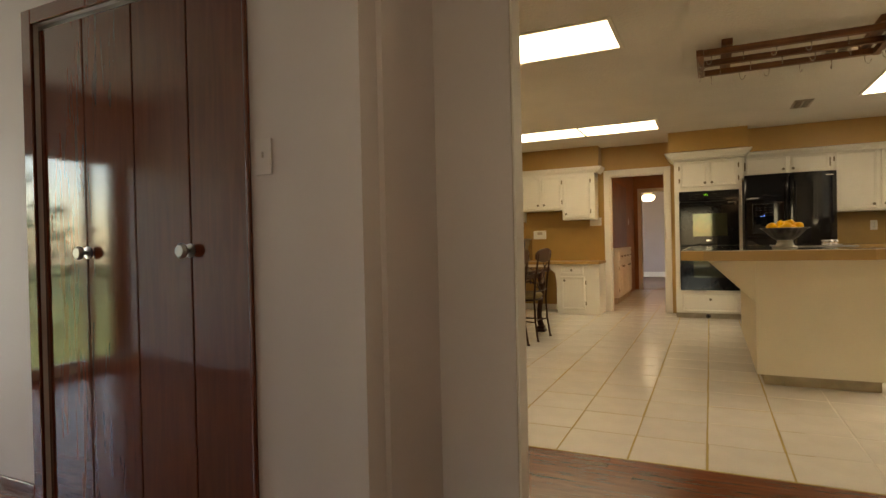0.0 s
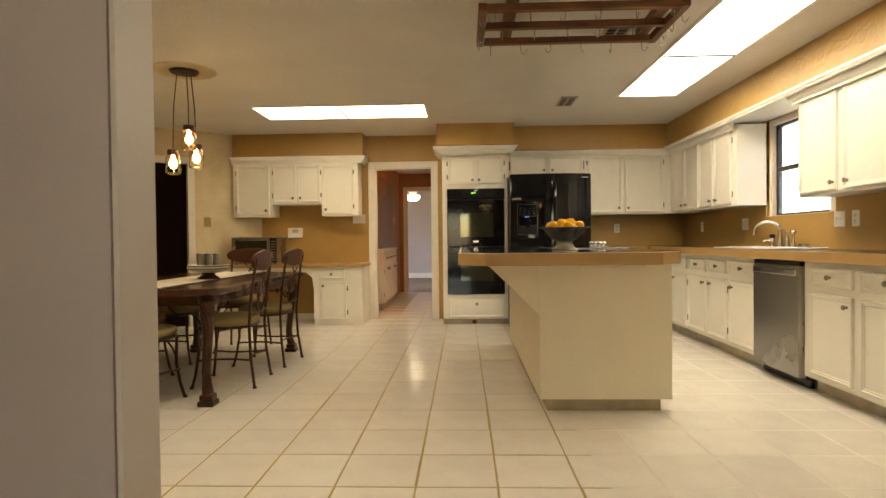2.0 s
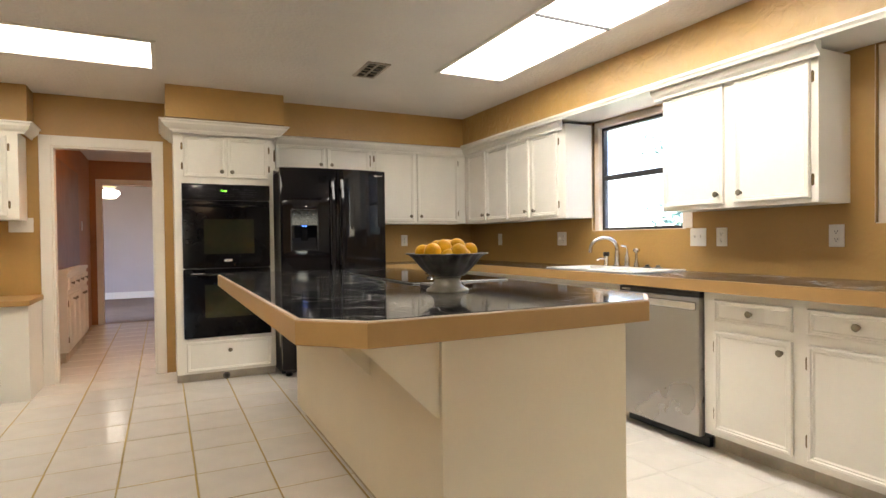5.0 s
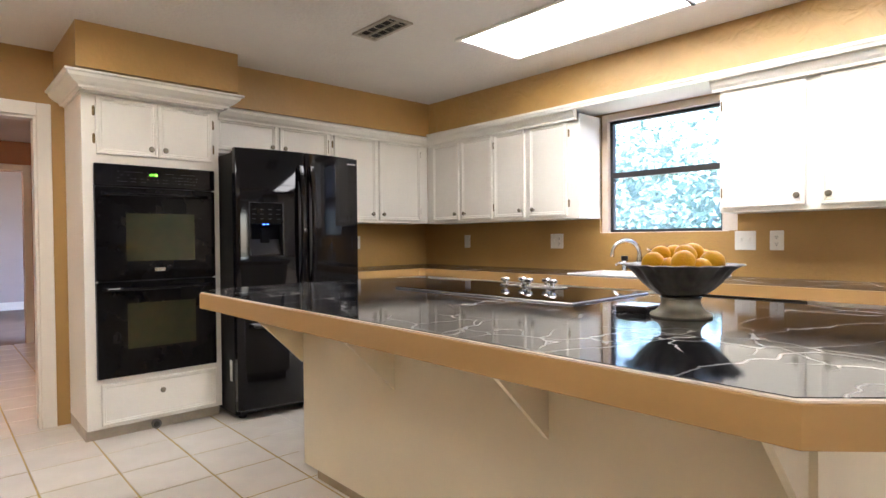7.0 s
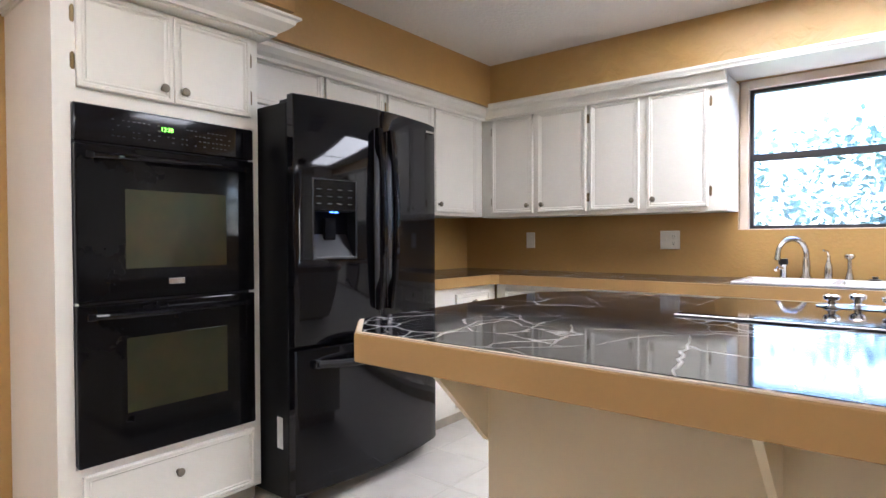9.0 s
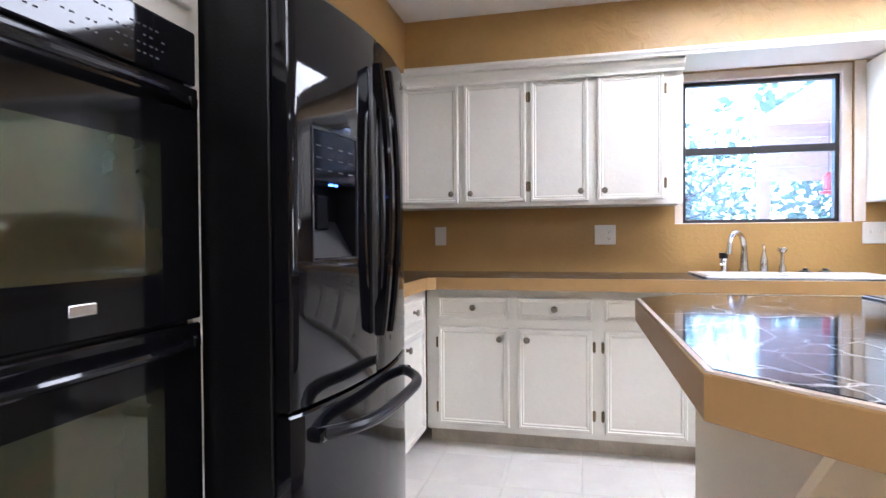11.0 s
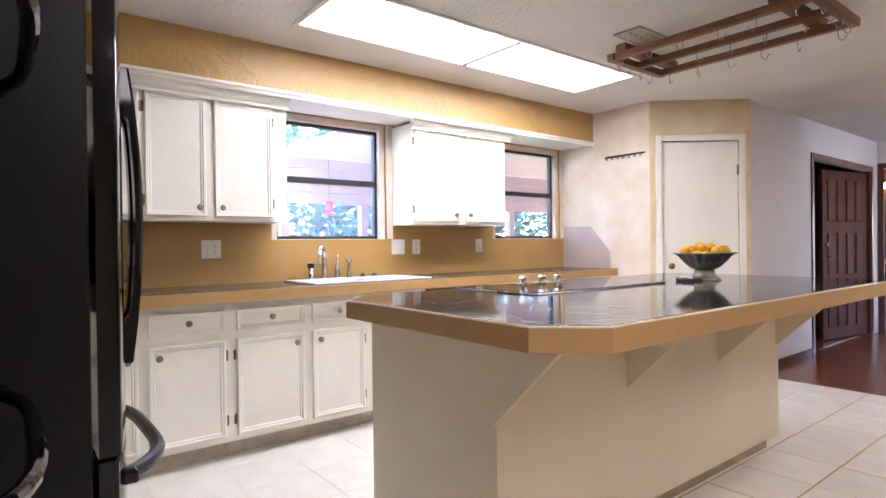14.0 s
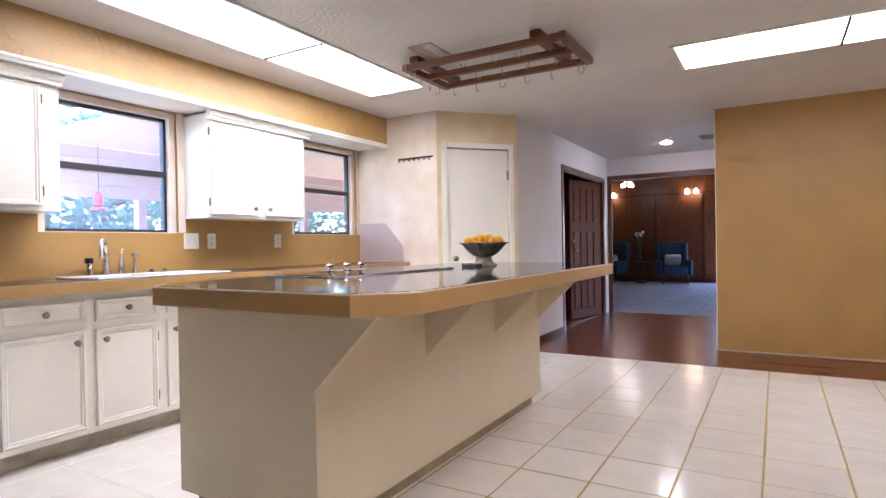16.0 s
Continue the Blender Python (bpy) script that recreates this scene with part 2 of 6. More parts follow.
M = {
    "ochre": material("ochre_wall_paint", (0.47, 0.28, 0.085), 0.42, 0, 0.07, 2.2, 45, 0.10),
    "ochre_rough": material("rough_trowelled_ochre_plaster", (0.50, 0.31, 0.10), 0.36, 0, 0.07, 2.2, 10, 0.55),
    "taupe": material("taupe_paint", (0.50, 0.40, 0.35), 0.5, 0, 0.04, 3, 60, 0.05),
    "crest_wood": wood("dark_cherry_wood", (0.045, 0.014, 0.009), (0.10, 0.031, 0.019), 0.3, (1, 10, 10)),
    "ochre_edge": material("tan_edge_paint", (0.44, 0.265, 0.095), 0.45, 0, 0.05, 4, 80, 0.03),
    "plaster": material("cream_mottled_plaster", (0.74, 0.64, 0.44), 0.6, 0, 0.06, 2.6, 30, 0.12, second=(0.58, 0.44, 0.22)),
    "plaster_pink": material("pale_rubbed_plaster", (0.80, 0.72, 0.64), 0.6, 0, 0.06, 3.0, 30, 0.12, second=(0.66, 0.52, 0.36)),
    "hall_wall": material("pale_hall_paint", (0.66, 0.60, 0.58), 0.6, 0, 0.03, 2, 70, 0.05),
    "ceiling": material("textured_ceiling_paint", (0.78, 0.74, 0.68), 0.75, 0, 0.05, 1.6, 38, 0.35),
    "white": material("white_cabinet_enamel", (0.83, 0.80, 0.72), 0.34, 0, 0.03, 3, 50, 0.03),
    "trim": material("white_trim_paint", (0.82, 0.78, 0.70), 0.4, 0, 0.03, 3, 60, 0.03),
    "island": material("cream_island_paint", (0.80, 0.71, 0.52), 0.5, 0, 0.03, 3, 60, 0.04),
    "toe": material("worn_tan_toe_board", (0.60, 0.53, 0.42), 0.7, 0, 0.15, 8, 60, 0.1),
    "tile": material("white_glazed_tile", (0.80, 0.76, 0.70), 0.16, 0, 0.04, 5, 25, 0.02, rand=0.035),
    "grout": material("ochre_stained_grout", (0.52, 0.38, 0.12), 0.8, 0, 0.15, 3, 60, 0.1),
    "grout_pale": material("pale_grout", (0.76, 0.72, 0.65), 0.8, 0, 0.12, 3, 60, 0.1),
    "floor_wood": wood("red_brown_floor_wood", (0.10, 0.026, 0.012), (0.21, 0.062, 0.026), 0.24, (1, 14, 14), rand=0.12),
    "mahogany": wood("polished_mahogany", (0.095, 0.021, 0.008), (0.125, 0.029, 0.011), 0.05, (14, 14, 1), coat=0.5, bump=0.004),
    "panel_wood": wood("dark_wall_panelling", (0.10, 0.036, 0.014), (0.20, 0.075, 0.03), 0.35, (10, 10, 1)),
    "rack_wood": wood("stained_oak", (0.10, 0.036, 0.012), (0.23, 0.095, 0.035), 0.5, (1, 10, 10)),
    "door_wood": wood("dark_door_wood", (0.055, 0.016, 0.009), (0.13, 0.04, 0.02), 0.35, (12, 12, 1)),
    "black": material("black_gloss_enamel", (0.006, 0.006, 0.008), 0.06, 0, 0.05, 4, 40, 0.0, spec=0.33),
    "black_tex": material("black_textured_enamel", (0.005, 0.005, 0.006), 0.35, 0, 0.05, 4, 160, 0.06, spec=0.25),
    "black_soft": material("black_plastic", (0.012, 0.012, 0.014), 0.3, 0, 0.1, 6, 60, 0.02),
    "oven_glass": material("dark_oven_glass", (0.08, 0.072, 0.04), 0.04, 0.6, 0.2, 5, 20, 0.0, second=(0.05, 0.062, 0.04)),
    "steel": material("brushed_stainless_steel", (0.40, 0.385, 0.365), 0.28, 1, 0.015, 1.2, 200, 0.015),
    "steel_dark": material("dark_satin_strip", (0.16, 0.16, 0.165), 0.3, 0.8, 0.05, 6, 90, 0.01),
    "nickel": material("brushed_nickel", (0.62, 0.60, 0.57), 0.22, 1, 0.05, 6, 90, 0.01),
    "chrome": material("chrome", (0.80, 0.80, 0.80), 0.06, 1, 0.02, 6, 90, 0.0),
    "aged_nickel": material("aged_nickel", (0.36, 0.32, 0.24), 0.38, 0.9, 0.2, 14, 90, 0.04, second=(0.20, 0.17, 0.12)),
    "brass": material("antique_brass", (0.24, 0.17, 0.08), 0.35, 1, 0.15, 12, 90, 0.03),
    "pewter": material("weathered_pewter", (0.27, 0.255, 0.235), 0.48, 0.6, 0.2, 16, 60, 0.12, second=(0.085, 0.08, 0.075)),
    "iron": material("bronzed_iron", (0.078, 0.034, 0.020), 0.4, 0.5, 0.2, 8, 60, 0.06),
    "table_wood": wood("espresso_table_wood", (0.035, 0.014, 0.009), (0.085, 0.032, 0.019), 0.22, (10, 1, 10), coat=0.3),
    "seat": material("olive_beige_seat_fabric", (0.34, 0.25, 0.11), 0.85, 0, 0.12, 8, 130, 0.2),
    "runner": material("ivory_runner_cloth", (0.72, 0.66, 0.55), 0.9, 0, 0.08, 6, 140, 0.15),
    "orange": material("orange_peel", (0.74, 0.40, 0.006), 0.42, 0, 0.05, 4, 110, 0.10, second=(0.70, 0.33, 0.004), rand=0.08, spec=0.25),
    "plate": material("ivory_switch_plastic", (0.80, 0.77, 0.71), 0.35, 0, 0.02, 5, 50, 0.0),
    "almond": material("wooden_switch_plate", (0.42, 0.24, 0.08), 0.4, 0, 0.06, 8, 60, 0.02),
    "shade_black": material("painted_doorway_shade", (0.010, 0.004, 0.003), 0.9, 0, 0.1, 3, 40, 0.0, spec=0.05),
    "dark": material("dark_slot", (0.02, 0.018, 0.016), 0.6, 0, 0.05, 5, 50, 0.0),
    "bronze_frame": material("dark_bronze_window_frame", (0.055, 0.050, 0.048), 0.4, 0.4, 0.1, 6, 80, 0.02),
    "sink": material("white_enamel_sink", (0.84, 0.83, 0.80), 0.12, 0, 0.02, 4, 50, 0.0),
    "vent": material("worn_vent_paint", (0.58, 0.50, 0.40), 0.5, 0.1, 0.12, 8, 60, 0.03),
    "pewter_pale": material("pale_worn_pewter", (0.40, 0.38, 0.31), 0.45, 0.5, 0.15, 12, 60, 0.1, second=(0.24, 0.22, 0.17)),
    "passage_fill": glow("passage_fill_glow", (1.0, 0.70, 0.42), 11.0),
    "globe": glow("lit_globe_glass", (1.0, 0.90, 0.74), 0.8),
    "hazed_glass": hazed_glass("hazed_window_glass"),
    "brown_carpet": material("brown_carpet", (0.26, 0.19, 0.15), 0.95, 0, 0.12, 2.5, 120, 0.3),
    "toe_brown": material("scuffed_tan_toe_board", (0.54, 0.43, 0.27), 0.7, 0, 0.15, 6, 60, 0.08),
    "matte_black": material("matte_black_plastic", (0.005, 0.005, 0.006), 0.85, 0, 0.05, 8, 60, 0.0, spec=0.1),
    "oven_black": material("black_oven_enamel", (0.005, 0.005, 0.006), 0.07, 0, 0.05, 4, 40, 0.0, spec=0.18),
    "mark": material("grey_print", (0.045, 0.045, 0.045), 0.5, 0, 0.05, 8, 60, 0.0),
    "divider": material("dark_divider_metal", (0.015, 0.014, 0.013), 0.6, 0, 0.05, 8, 60, 0.0),
    "red_door": wood("red_brown_carved_wood", (0.05, 0.013, 0.008), (0.115, 0.031, 0.016), 0.6, (12, 12, 1)),
    "glass": glass("clear_glass"),
    "jar_glass": glass("amber_jar_glass", (1.0, 0.90, 0.70), 0.02, 1.3),
    "cooktop": material("black_ceramic_glass", (0.007, 0.007, 0.008), 0.04, 0, 0.05, 4, 40, 0.0),
    "marble": marble("black_veined_laminate"),
    "marble_worn": marble("worn_black_veined_laminate", 0.22),
    "tube": glow("lit_diffuser", (1.0, 0.94, 0.82), 1.38),
    "tube_old": glow("lit_yellowed_diffuser", (1.0, 0.91, 0.74), 0.86),
    "spot": glow("lit_downlight_lens", (1.0, 0.88, 0.72), 32.0),
    "bulb": glow("lit_bulb", (1.0, 0.72, 0.36), 4.5),
    "sconce": glow("lit_sconce_glass", (1.0, 0.72, 0.42), 3.2),
    "fan_lamp": glow("lit_lamp_glass", (1.0, 0.93, 0.80), 2.0),
    "led_green": glow("green_clock_digits", (0.25, 1.0, 0.05), 0.45),
    "led_blue": glow("blue_dispenser_lamp", (0.10, 0.25, 1.0), 0.65),
    "carpet": material("grey_carpet", (0.36, 0.36, 0.40), 0.95, 0, 0.12, 2.5, 120, 0.3),
    "blue_cloth": material("blue_upholstery", (0.03, 0.055, 0.11), 0.85, 0, 0.1, 6, 120, 0.15),
    "pillow": material("pale_pillow_cloth", (0.62, 0.60, 0.60), 0.9, 0, 0.08, 6, 120, 0.15),
    "leaf": material("leaf_green", (0.11, 0.21, 0.15), 0.45, 0, 0.2, 3, 30, 0.0, second=(0.06, 0.12, 0.07)),
    "bark": material("grey_bark", (0.12, 0.09, 0.07), 0.9, 0, 0.25, 5, 30, 0.4),
    "grass": material("lawn_grass", (0.10, 0.15, 0.04), 0.95, 0, 0.25, 0.6, 20, 0.3),
    "porch": wood("pale_cedar_boards", (0.50, 0.36, 0.30), (0.68, 0.54, 0.47), 0.6, (1, 12, 12)),
    "post": material("pinkish_porch_paint", (0.55, 0.40, 0.36), 0.6, 0, 0.06, 4, 60, 0.05),
    "red": material("red_plastic", (0.55, 0.03, 0.03), 0.3, 0, 0.05, 5, 60, 0.0),
    "inner_wall": material("rust_brown_paint", (0.40, 0.17, 0.07), 0.45, 0, 0.08, 2.5, 50, 0.06),
    "far_wall": material("cool_white_paint", (0.46, 0.40, 0.39), 0.6, 0, 0.03, 2, 60, 0.05),
    "label": material("paper_label", (0.75, 0.75, 0.72), 0.6, 0, 0.1, 20, 90, 0.0),
    "ivory_band": material("striped_ceramic_glaze", (0.62, 0.58, 0.48), 0.3, 0, 0.1, 8, 60, 0.02),
}

node_tree = M["carpet"].node_tree
weave = node_tree.nodes.new("ShaderNodeTexBrick")
weave.inputs["Scale"].default_value, weave.inputs["Mortar Size"].default_value = 1.6, 0.012
weave.inputs["Color1"].default_value, weave.inputs["Color2"].default_value = (0.40, 0.40, 0.45, 1), (0.33, 0.33, 0.38, 1)
weave.inputs["Mortar"].default_value = (0.12, 0.12, 0.16, 1)
node_tree.links.new(next(x for x in node_tree.nodes if x.type == "TEX_COORD").outputs["Object"], weave.inputs["Vector"])
node_tree.links.new(weave.outputs["Color"], next(x for x in node_tree.nodes if x.type == "MIX").inputs["A"])
M["red_door"].node_tree.nodes["Principled BSDF"].inputs["Specular IOR Level"].default_value = 0.25
for node in M["ochre_rough"].node_tree.nodes:
    if node.type == "TEX_NOISE":
        node.inputs["Distortion"].default_value = 1.6


# ---- mesh helpers ----
def part(name, bm, mat, parent=None, label="", smooth=False):
    """Links a bmesh as one mesh object under a thing or a part."""
    me = bpy.data.meshes.new(name)
    bmesh.ops.recalc_face_normals(bm, faces=bm.faces)
    bm.to_mesh(me)
    bm.free()
    me.materials.append(M[mat])
    if smooth:
        for p in me.polygons:
            p.use_smooth = True
        me.set_sharp_from_angle(angle=radians(35))
    ob = new(name, me)
    ob.parent = parent
    if label:
        ob["label"] = label
    return ob


def thing(name, m, label, category, group=""):
    ob = new(name)
    ob.empty_display_size = 0.1
    ob.matrix_basis = m
    return tagged(ob, label, category, group)


def setting(name, bm, mat, label="", category=""):
    return tagged(part(name, bm, mat), label, category, kind="structure")


def bx(bm, x0, x1, y0, y1, z0, z1, bev=0.0, seg=2):
    vs = bmesh.ops.create_cube(bm, size=1)["verts"]
    for v in vs:
        v.co = ((x0 + x1) / 2 + v.co.x * (x1 - x0), (y0 + y1) / 2 + v.co.y * (y1 - y0), (z0 + z1) / 2 + v.co.z * (z1 - z0))
    if bev:
        es = list({e for v in vs for e in v.link_edges})
        bmesh.ops.bevel(bm, geom=es, offset=bev, segments=seg, affect="EDGES", profile=0.5)
    return bm


def box(*a, **k):
    return bx(bmesh.new(), *a, **k)


def cyl(bm, p0, p1, r0, r1=None, seg=16):
    p0, p1 = Vector(p0), Vector(p1)
    d = p1 - p0
    m = Matrix.Translation((p0 + p1) / 2) @ d.to_track_quat("Z", "Y").to_matrix().to_4x4()
    bmesh.ops.create_cone(bm, cap_ends=True, segments=seg, radius1=r0, radius2=r0 if r1 is None else r1, depth=d.length, matrix=m)
    return bm


def tube(bm, pts, r, seg=8, closed=False):
    """A round bar along a line of points; r may be one radius or one for each point."""
    pts = [Vector(p) for p in pts]
    n = len(pts)
    rs = r if isinstance(r, (list, tuple)) else [r] * n
    rings, up = [], Vector((0.123, 0.2, 1)).normalized()
    for i, p in enumerate(pts):
        a, b = pts[(i - 1) % n if closed else max(i - 1, 0)], pts[(i + 1) % n if closed else min(i + 1, n - 1)]
        d = (b - a).normalized()
        u = d.cross(up)
        if u.length < 0.05:
            u = d.cross(Vector((1, 0, 0)))
        u.normalize()
        w = d.cross(u)
        rings.append([bm.verts.new(p + rs[i] * (math.cos(k * math.tau / seg) * u + math.sin(k * math.tau / seg) * w)) for k in range(seg)])
    for i in range(n if closed else n - 1):
        a, b = rings[i], rings[(i + 1) % n]
        for k in range(seg):
            bm.faces.new((a[k], a[(k + 1) % seg], b[(k + 1) % seg], b[k]))
    if not closed:
        bm.faces.new(rings[0])
        bm.faces.new(rings[-1])
    return bm


def lathe(bm, prof, seg=24, at=(0, 0, 0), wave=None):
    """A turned shape from (radius, height) pairs; wave(angle, i) scales the radius."""
    rings = []
    for i, (r, z) in enumerate(prof):
        ring = []
        for k in range(seg):
            a = k * math.tau / seg
            f = wave(a, i) if wave else 1
            ring.append(bm.verts.new((at[0] + f * r * math.cos(a), at[1] + f * r * math.sin(a), at[2] + z)))
        rings.append(ring)
    for a, b in zip(rings, rings[1:]):
        for k in range(seg):
            bm.faces.new((a[k], a[(k + 1) % seg], b[(k + 1) % seg], b[k]))
    bm.faces.new(rings[0])
    bm.faces.new(rings[-1])
    return bm


def prism(bm, pts, z0, z1):
    """A plan outline raised from z0 to z1."""
    a, b = [bm.verts.new((x, y, z0)) for x, y in pts], [bm.verts.new((x, y, z1)) for x, y in pts]
    bm.faces.new(a[::-1])
    bm.faces.new(b)
    for i in range(len(pts)):
        j = (i + 1) % len(pts)
        bm.faces.new((a[i], a[j], b[j], b[i]))
    return bm


def profile_bar(bm, prof, x0, x1, cut0=0.0, cut1=0.0):
    """A moulding along x with the outline prof in (y, z); cut0 and cut1 mitre its ends by y."""
    a = [bm.verts.new((x0 + cut0 * y, y, z)) for y, z in prof]
    b = [bm.verts.new((x1 + cut1 * y, y, z)) for y, z in prof]
    bm.faces.new(a)
    bm.faces.new(b[::-1])
    for i in range(len(prof)):
        j = (i + 1) % len(prof)
        bm.faces.new((a[i], a[j], b[j], b[i]))
    return bm


def wall_with_holes(bm, u0, u1, z0, z1, d0, d1, holes, along="x"):
    """A wall of thickness d0..d1 running along x or y, with rectangular holes (u0, u1, z0, z1)."""
    us = sorted({u0, u1, *[h[0] for h in holes], *[h[1] for h in holes]})
    for a, b in zip(us, us[1:]):
        cuts = sorted((h[2], h[3]) for h in holes if h[0] < b - 1e-6 and h[1] > a + 1e-6)
        z = z0
        for c0, c1 in [*cuts, (z1, z1)]:
            if c0 > z + 1e-6:
                if along == "x":
                    bx(bm, a, b, d0, d1, z, c0)
                else:
                    bx(bm, d0, d1, a, b, z, c0)
            z = max(z, c1)
    bmesh.ops.remove_doubles(bm, verts=bm.verts, dist=1e-5)
    seen = {}
    for f in bm.faces:
        seen.setdefault(tuple(sorted(v.index for v in f.verts)), []).append(f)
    return bm

# ---- the shell of the kitchen and the rooms beyond it ----
CEIL, COUNTER = 2.446, 0.951
setting("ground", box(-60, 80, -60, 70, -0.45, -0.35), "grass", "mown green lawn around the house", "ground")
setting("floor", prism(bmesh.new(), [(-4.5, 2.93), (3.3, 2.93), (3.3, 8.85), (-4.5, 8.85)], -0.10, -0.0024), "grout", "white glazed square tile floor with stained grout", "floor")
setting("floor_window_side", box(1.0, 3.28, 2.95, 8.80, -0.0023, -0.0013), "grout_pale", "pale grout between white floor tiles", "floor")
setting("ceiling", box(-4.6, 3.42, -0.85, 8.9, CEIL, CEIL + 0.1), "ceiling", "off-white textured plaster ceiling", "ceiling")
setting("wall_north", wall_with_holes(bmesh.new(), -4.5, 3.42, 0, CEIL, 8.79, 8.91, [(-0.785, -0.02, 0, 2.015)]), "ochre", "ochre painted kitchen wall with a doorway", "wall")
setting("wall_east", wall_with_holes(bmesh.new(), 3.66, 8.79, 0, CEIL, 3.267, 3.42, [(5.80, 6.74, 1.24, 2.14), (3.71, 4.65, 1.24, 2.14)], "y"), "ochre", "ochre painted wall with two windows over the counter", "wall")
setting("wall_south", box(-4.5, -0.07, 2.01, 2.09, 0, CEIL), "ochre", "plain ochre wall beside the entry", "wall")
setting("wall_south_hall_face", box(-4.5, -0.073, 2.002, 2.0096, 0, CEIL), "hall_wall", "pale painted hall side of the wall", "wall")
setting("wall_end_face", box(-0.0696, -0.062, 2.002, 2.092, 0, CEIL), "trim", "pale painted end of the wall", "wall")
setting("wall_west", box(-4.6, -4.5, 2.10, 7.2, 0, CEIL), "plaster", "cream mottled dining wall", "wall")

# angled dining wall with its dark doorway
ang = math.atan2(0.64, 0.77)
dw = thing("wall_dining_corner", pose(-2.32, 8.79, 0, 0, 0, math.degrees(ang)), "cream mottled plaster wall set at an angle, with a doorway", "wall")
dw["kind"] = "structure"
part("plaster_face", wall_with_holes(bmesh.new(), -2.75, 0.0, 0, CEIL, 0, 0.12, [(-1.73, -0.93, 0, 2.03)]), "plaster", dw)
bm = bmesh.new()
for a, b, c, d in ((-1.81, -1.73, 0, 2.11), (-0.93, -0.85, 0, 2.11), (-1.73, -0.93, 2.03, 2.11)):
    bx(bm, a, b, -0.015, 0.0, c, d, 0.004)
part("door_casing", bm, "trim", dw)
# Near-black sheet fills the opening; its colour stands for the unlit shade beyond.
d = part("door_1", box(-1.73, -0.93, 0.07, 0.11, 0.005, 2.03), "shade_black", dw, "near-black sheet painted as the shade inside the doorway")

# pantry corner
setting("wall_pantry_return", box(2.285, 3.42, 3.54, 3.66, 0, CEIL), "plaster_pink", "pale rubbed plaster wall beside the pantry", "wall")
pa = math.degrees(math.atan2(3.66 - 3.0, 2.285 - 1.71))
plen = math.hypot(3.66 - 3.0, 2.285 - 1.71)
pw = thing("wall_pantry", pose(1.71, 3.0, 0, 0, 0, pa), "cream mottled plaster wall set at an angle around the pantry door", "wall")
pw["kind"] = "structure"
PD0, PD1 = plen / 2 - 0.335, plen / 2 + 0.335
part("plaster_face", wall_with_holes(bmesh.new(), 0, plen, 0, CEIL, -0.10, 0, [(PD0, PD1, 0, 2.085)]), "plaster", pw)
bm = bmesh.new()
for a, b, c, e in ((PD0 - 0.055, PD0, 0, 2.14), (PD1, PD1 + 0.055, 0, 2.14), (PD0, PD1, 2.085, 2.14)):
    bx(bm, a, b, 0, 0.014, c, e, 0.004)
part("door_casing", bm, "trim", pw)
pdoor = thing("door_2", pw.matrix_basis @ pose(PD0 + 0.004, 0, 0), "closed plain cream pantry door", "door")
pdoor["kind"] = "structure"
part("leaf", box(0.0, 0.662, -0.045, -0.008, 0.008, 2.077, 0.003), "white", pdoor)
part("knob", lathe(bmesh.new(), [(0.012, 0), (0.012, 0.03), (0.027, 0.045), (0.027, 0.06), (0.014, 0.07)], 16), "brass", pdoor, "brass door knob").matrix_basis = pose(0.60, -0.008, 0.98, -90)
for z in (0.25, 1.78):
    part("hinge", box(-0.006, 0.012, -0.008, 0.004, z, z + 0.09, 0.002), "brass", pdoor)

# entry hall
setting("wall_hall_east", wall_with_holes(bmesh.new(), -0.70, 3.0, 0, CEIL, 1.73, 1.80, [(-0.42, 1.50, 0, 2.05)], "y"), "hall_wall", "pale painted hall wall with a dark door", "wall")
setting("wall_hall_south", wall_with_holes(bmesh.new(), -4.6, 1.80, 0, CEIL, -0.82, -0.70, [(-0.30, 1.69, 0, 2.10)]), "hall_wall", "pale painted hall wall with a wide cased opening", "wall")
setting("wall_hall_west", wall_with_holes(bmesh.new(), -0.70, 2.10, 0, CEIL, -4.6, -4.5, [(-0.85, 0.35, 0.0, 1.95), (0.45, 1.50, 0.10, 1.95)], "y"), "hall_wall", "pale hall wall around the glazed front door", "wall")
setting("wall_closet", wall_with_holes(bmesh.new(), -2.12, -0.39, 0, CEIL, 1.53, 1.63, [(-2.02, -0.84, 0, 2.03)]), "hall_wall", "pale painted wall around the coat closet", "wall")
setting("wall_closet_side", box(-0.47, -0.37, 1.63, 2.0018, 0, CEIL), "hall_wall", "pale painted closet side wall", "wall")
setting("wall_closet_end", box(-2.22, -2.12, 1.632, 2.0018, 0, CEIL), "hall_wall", "pale painted closet end wall", "wall")

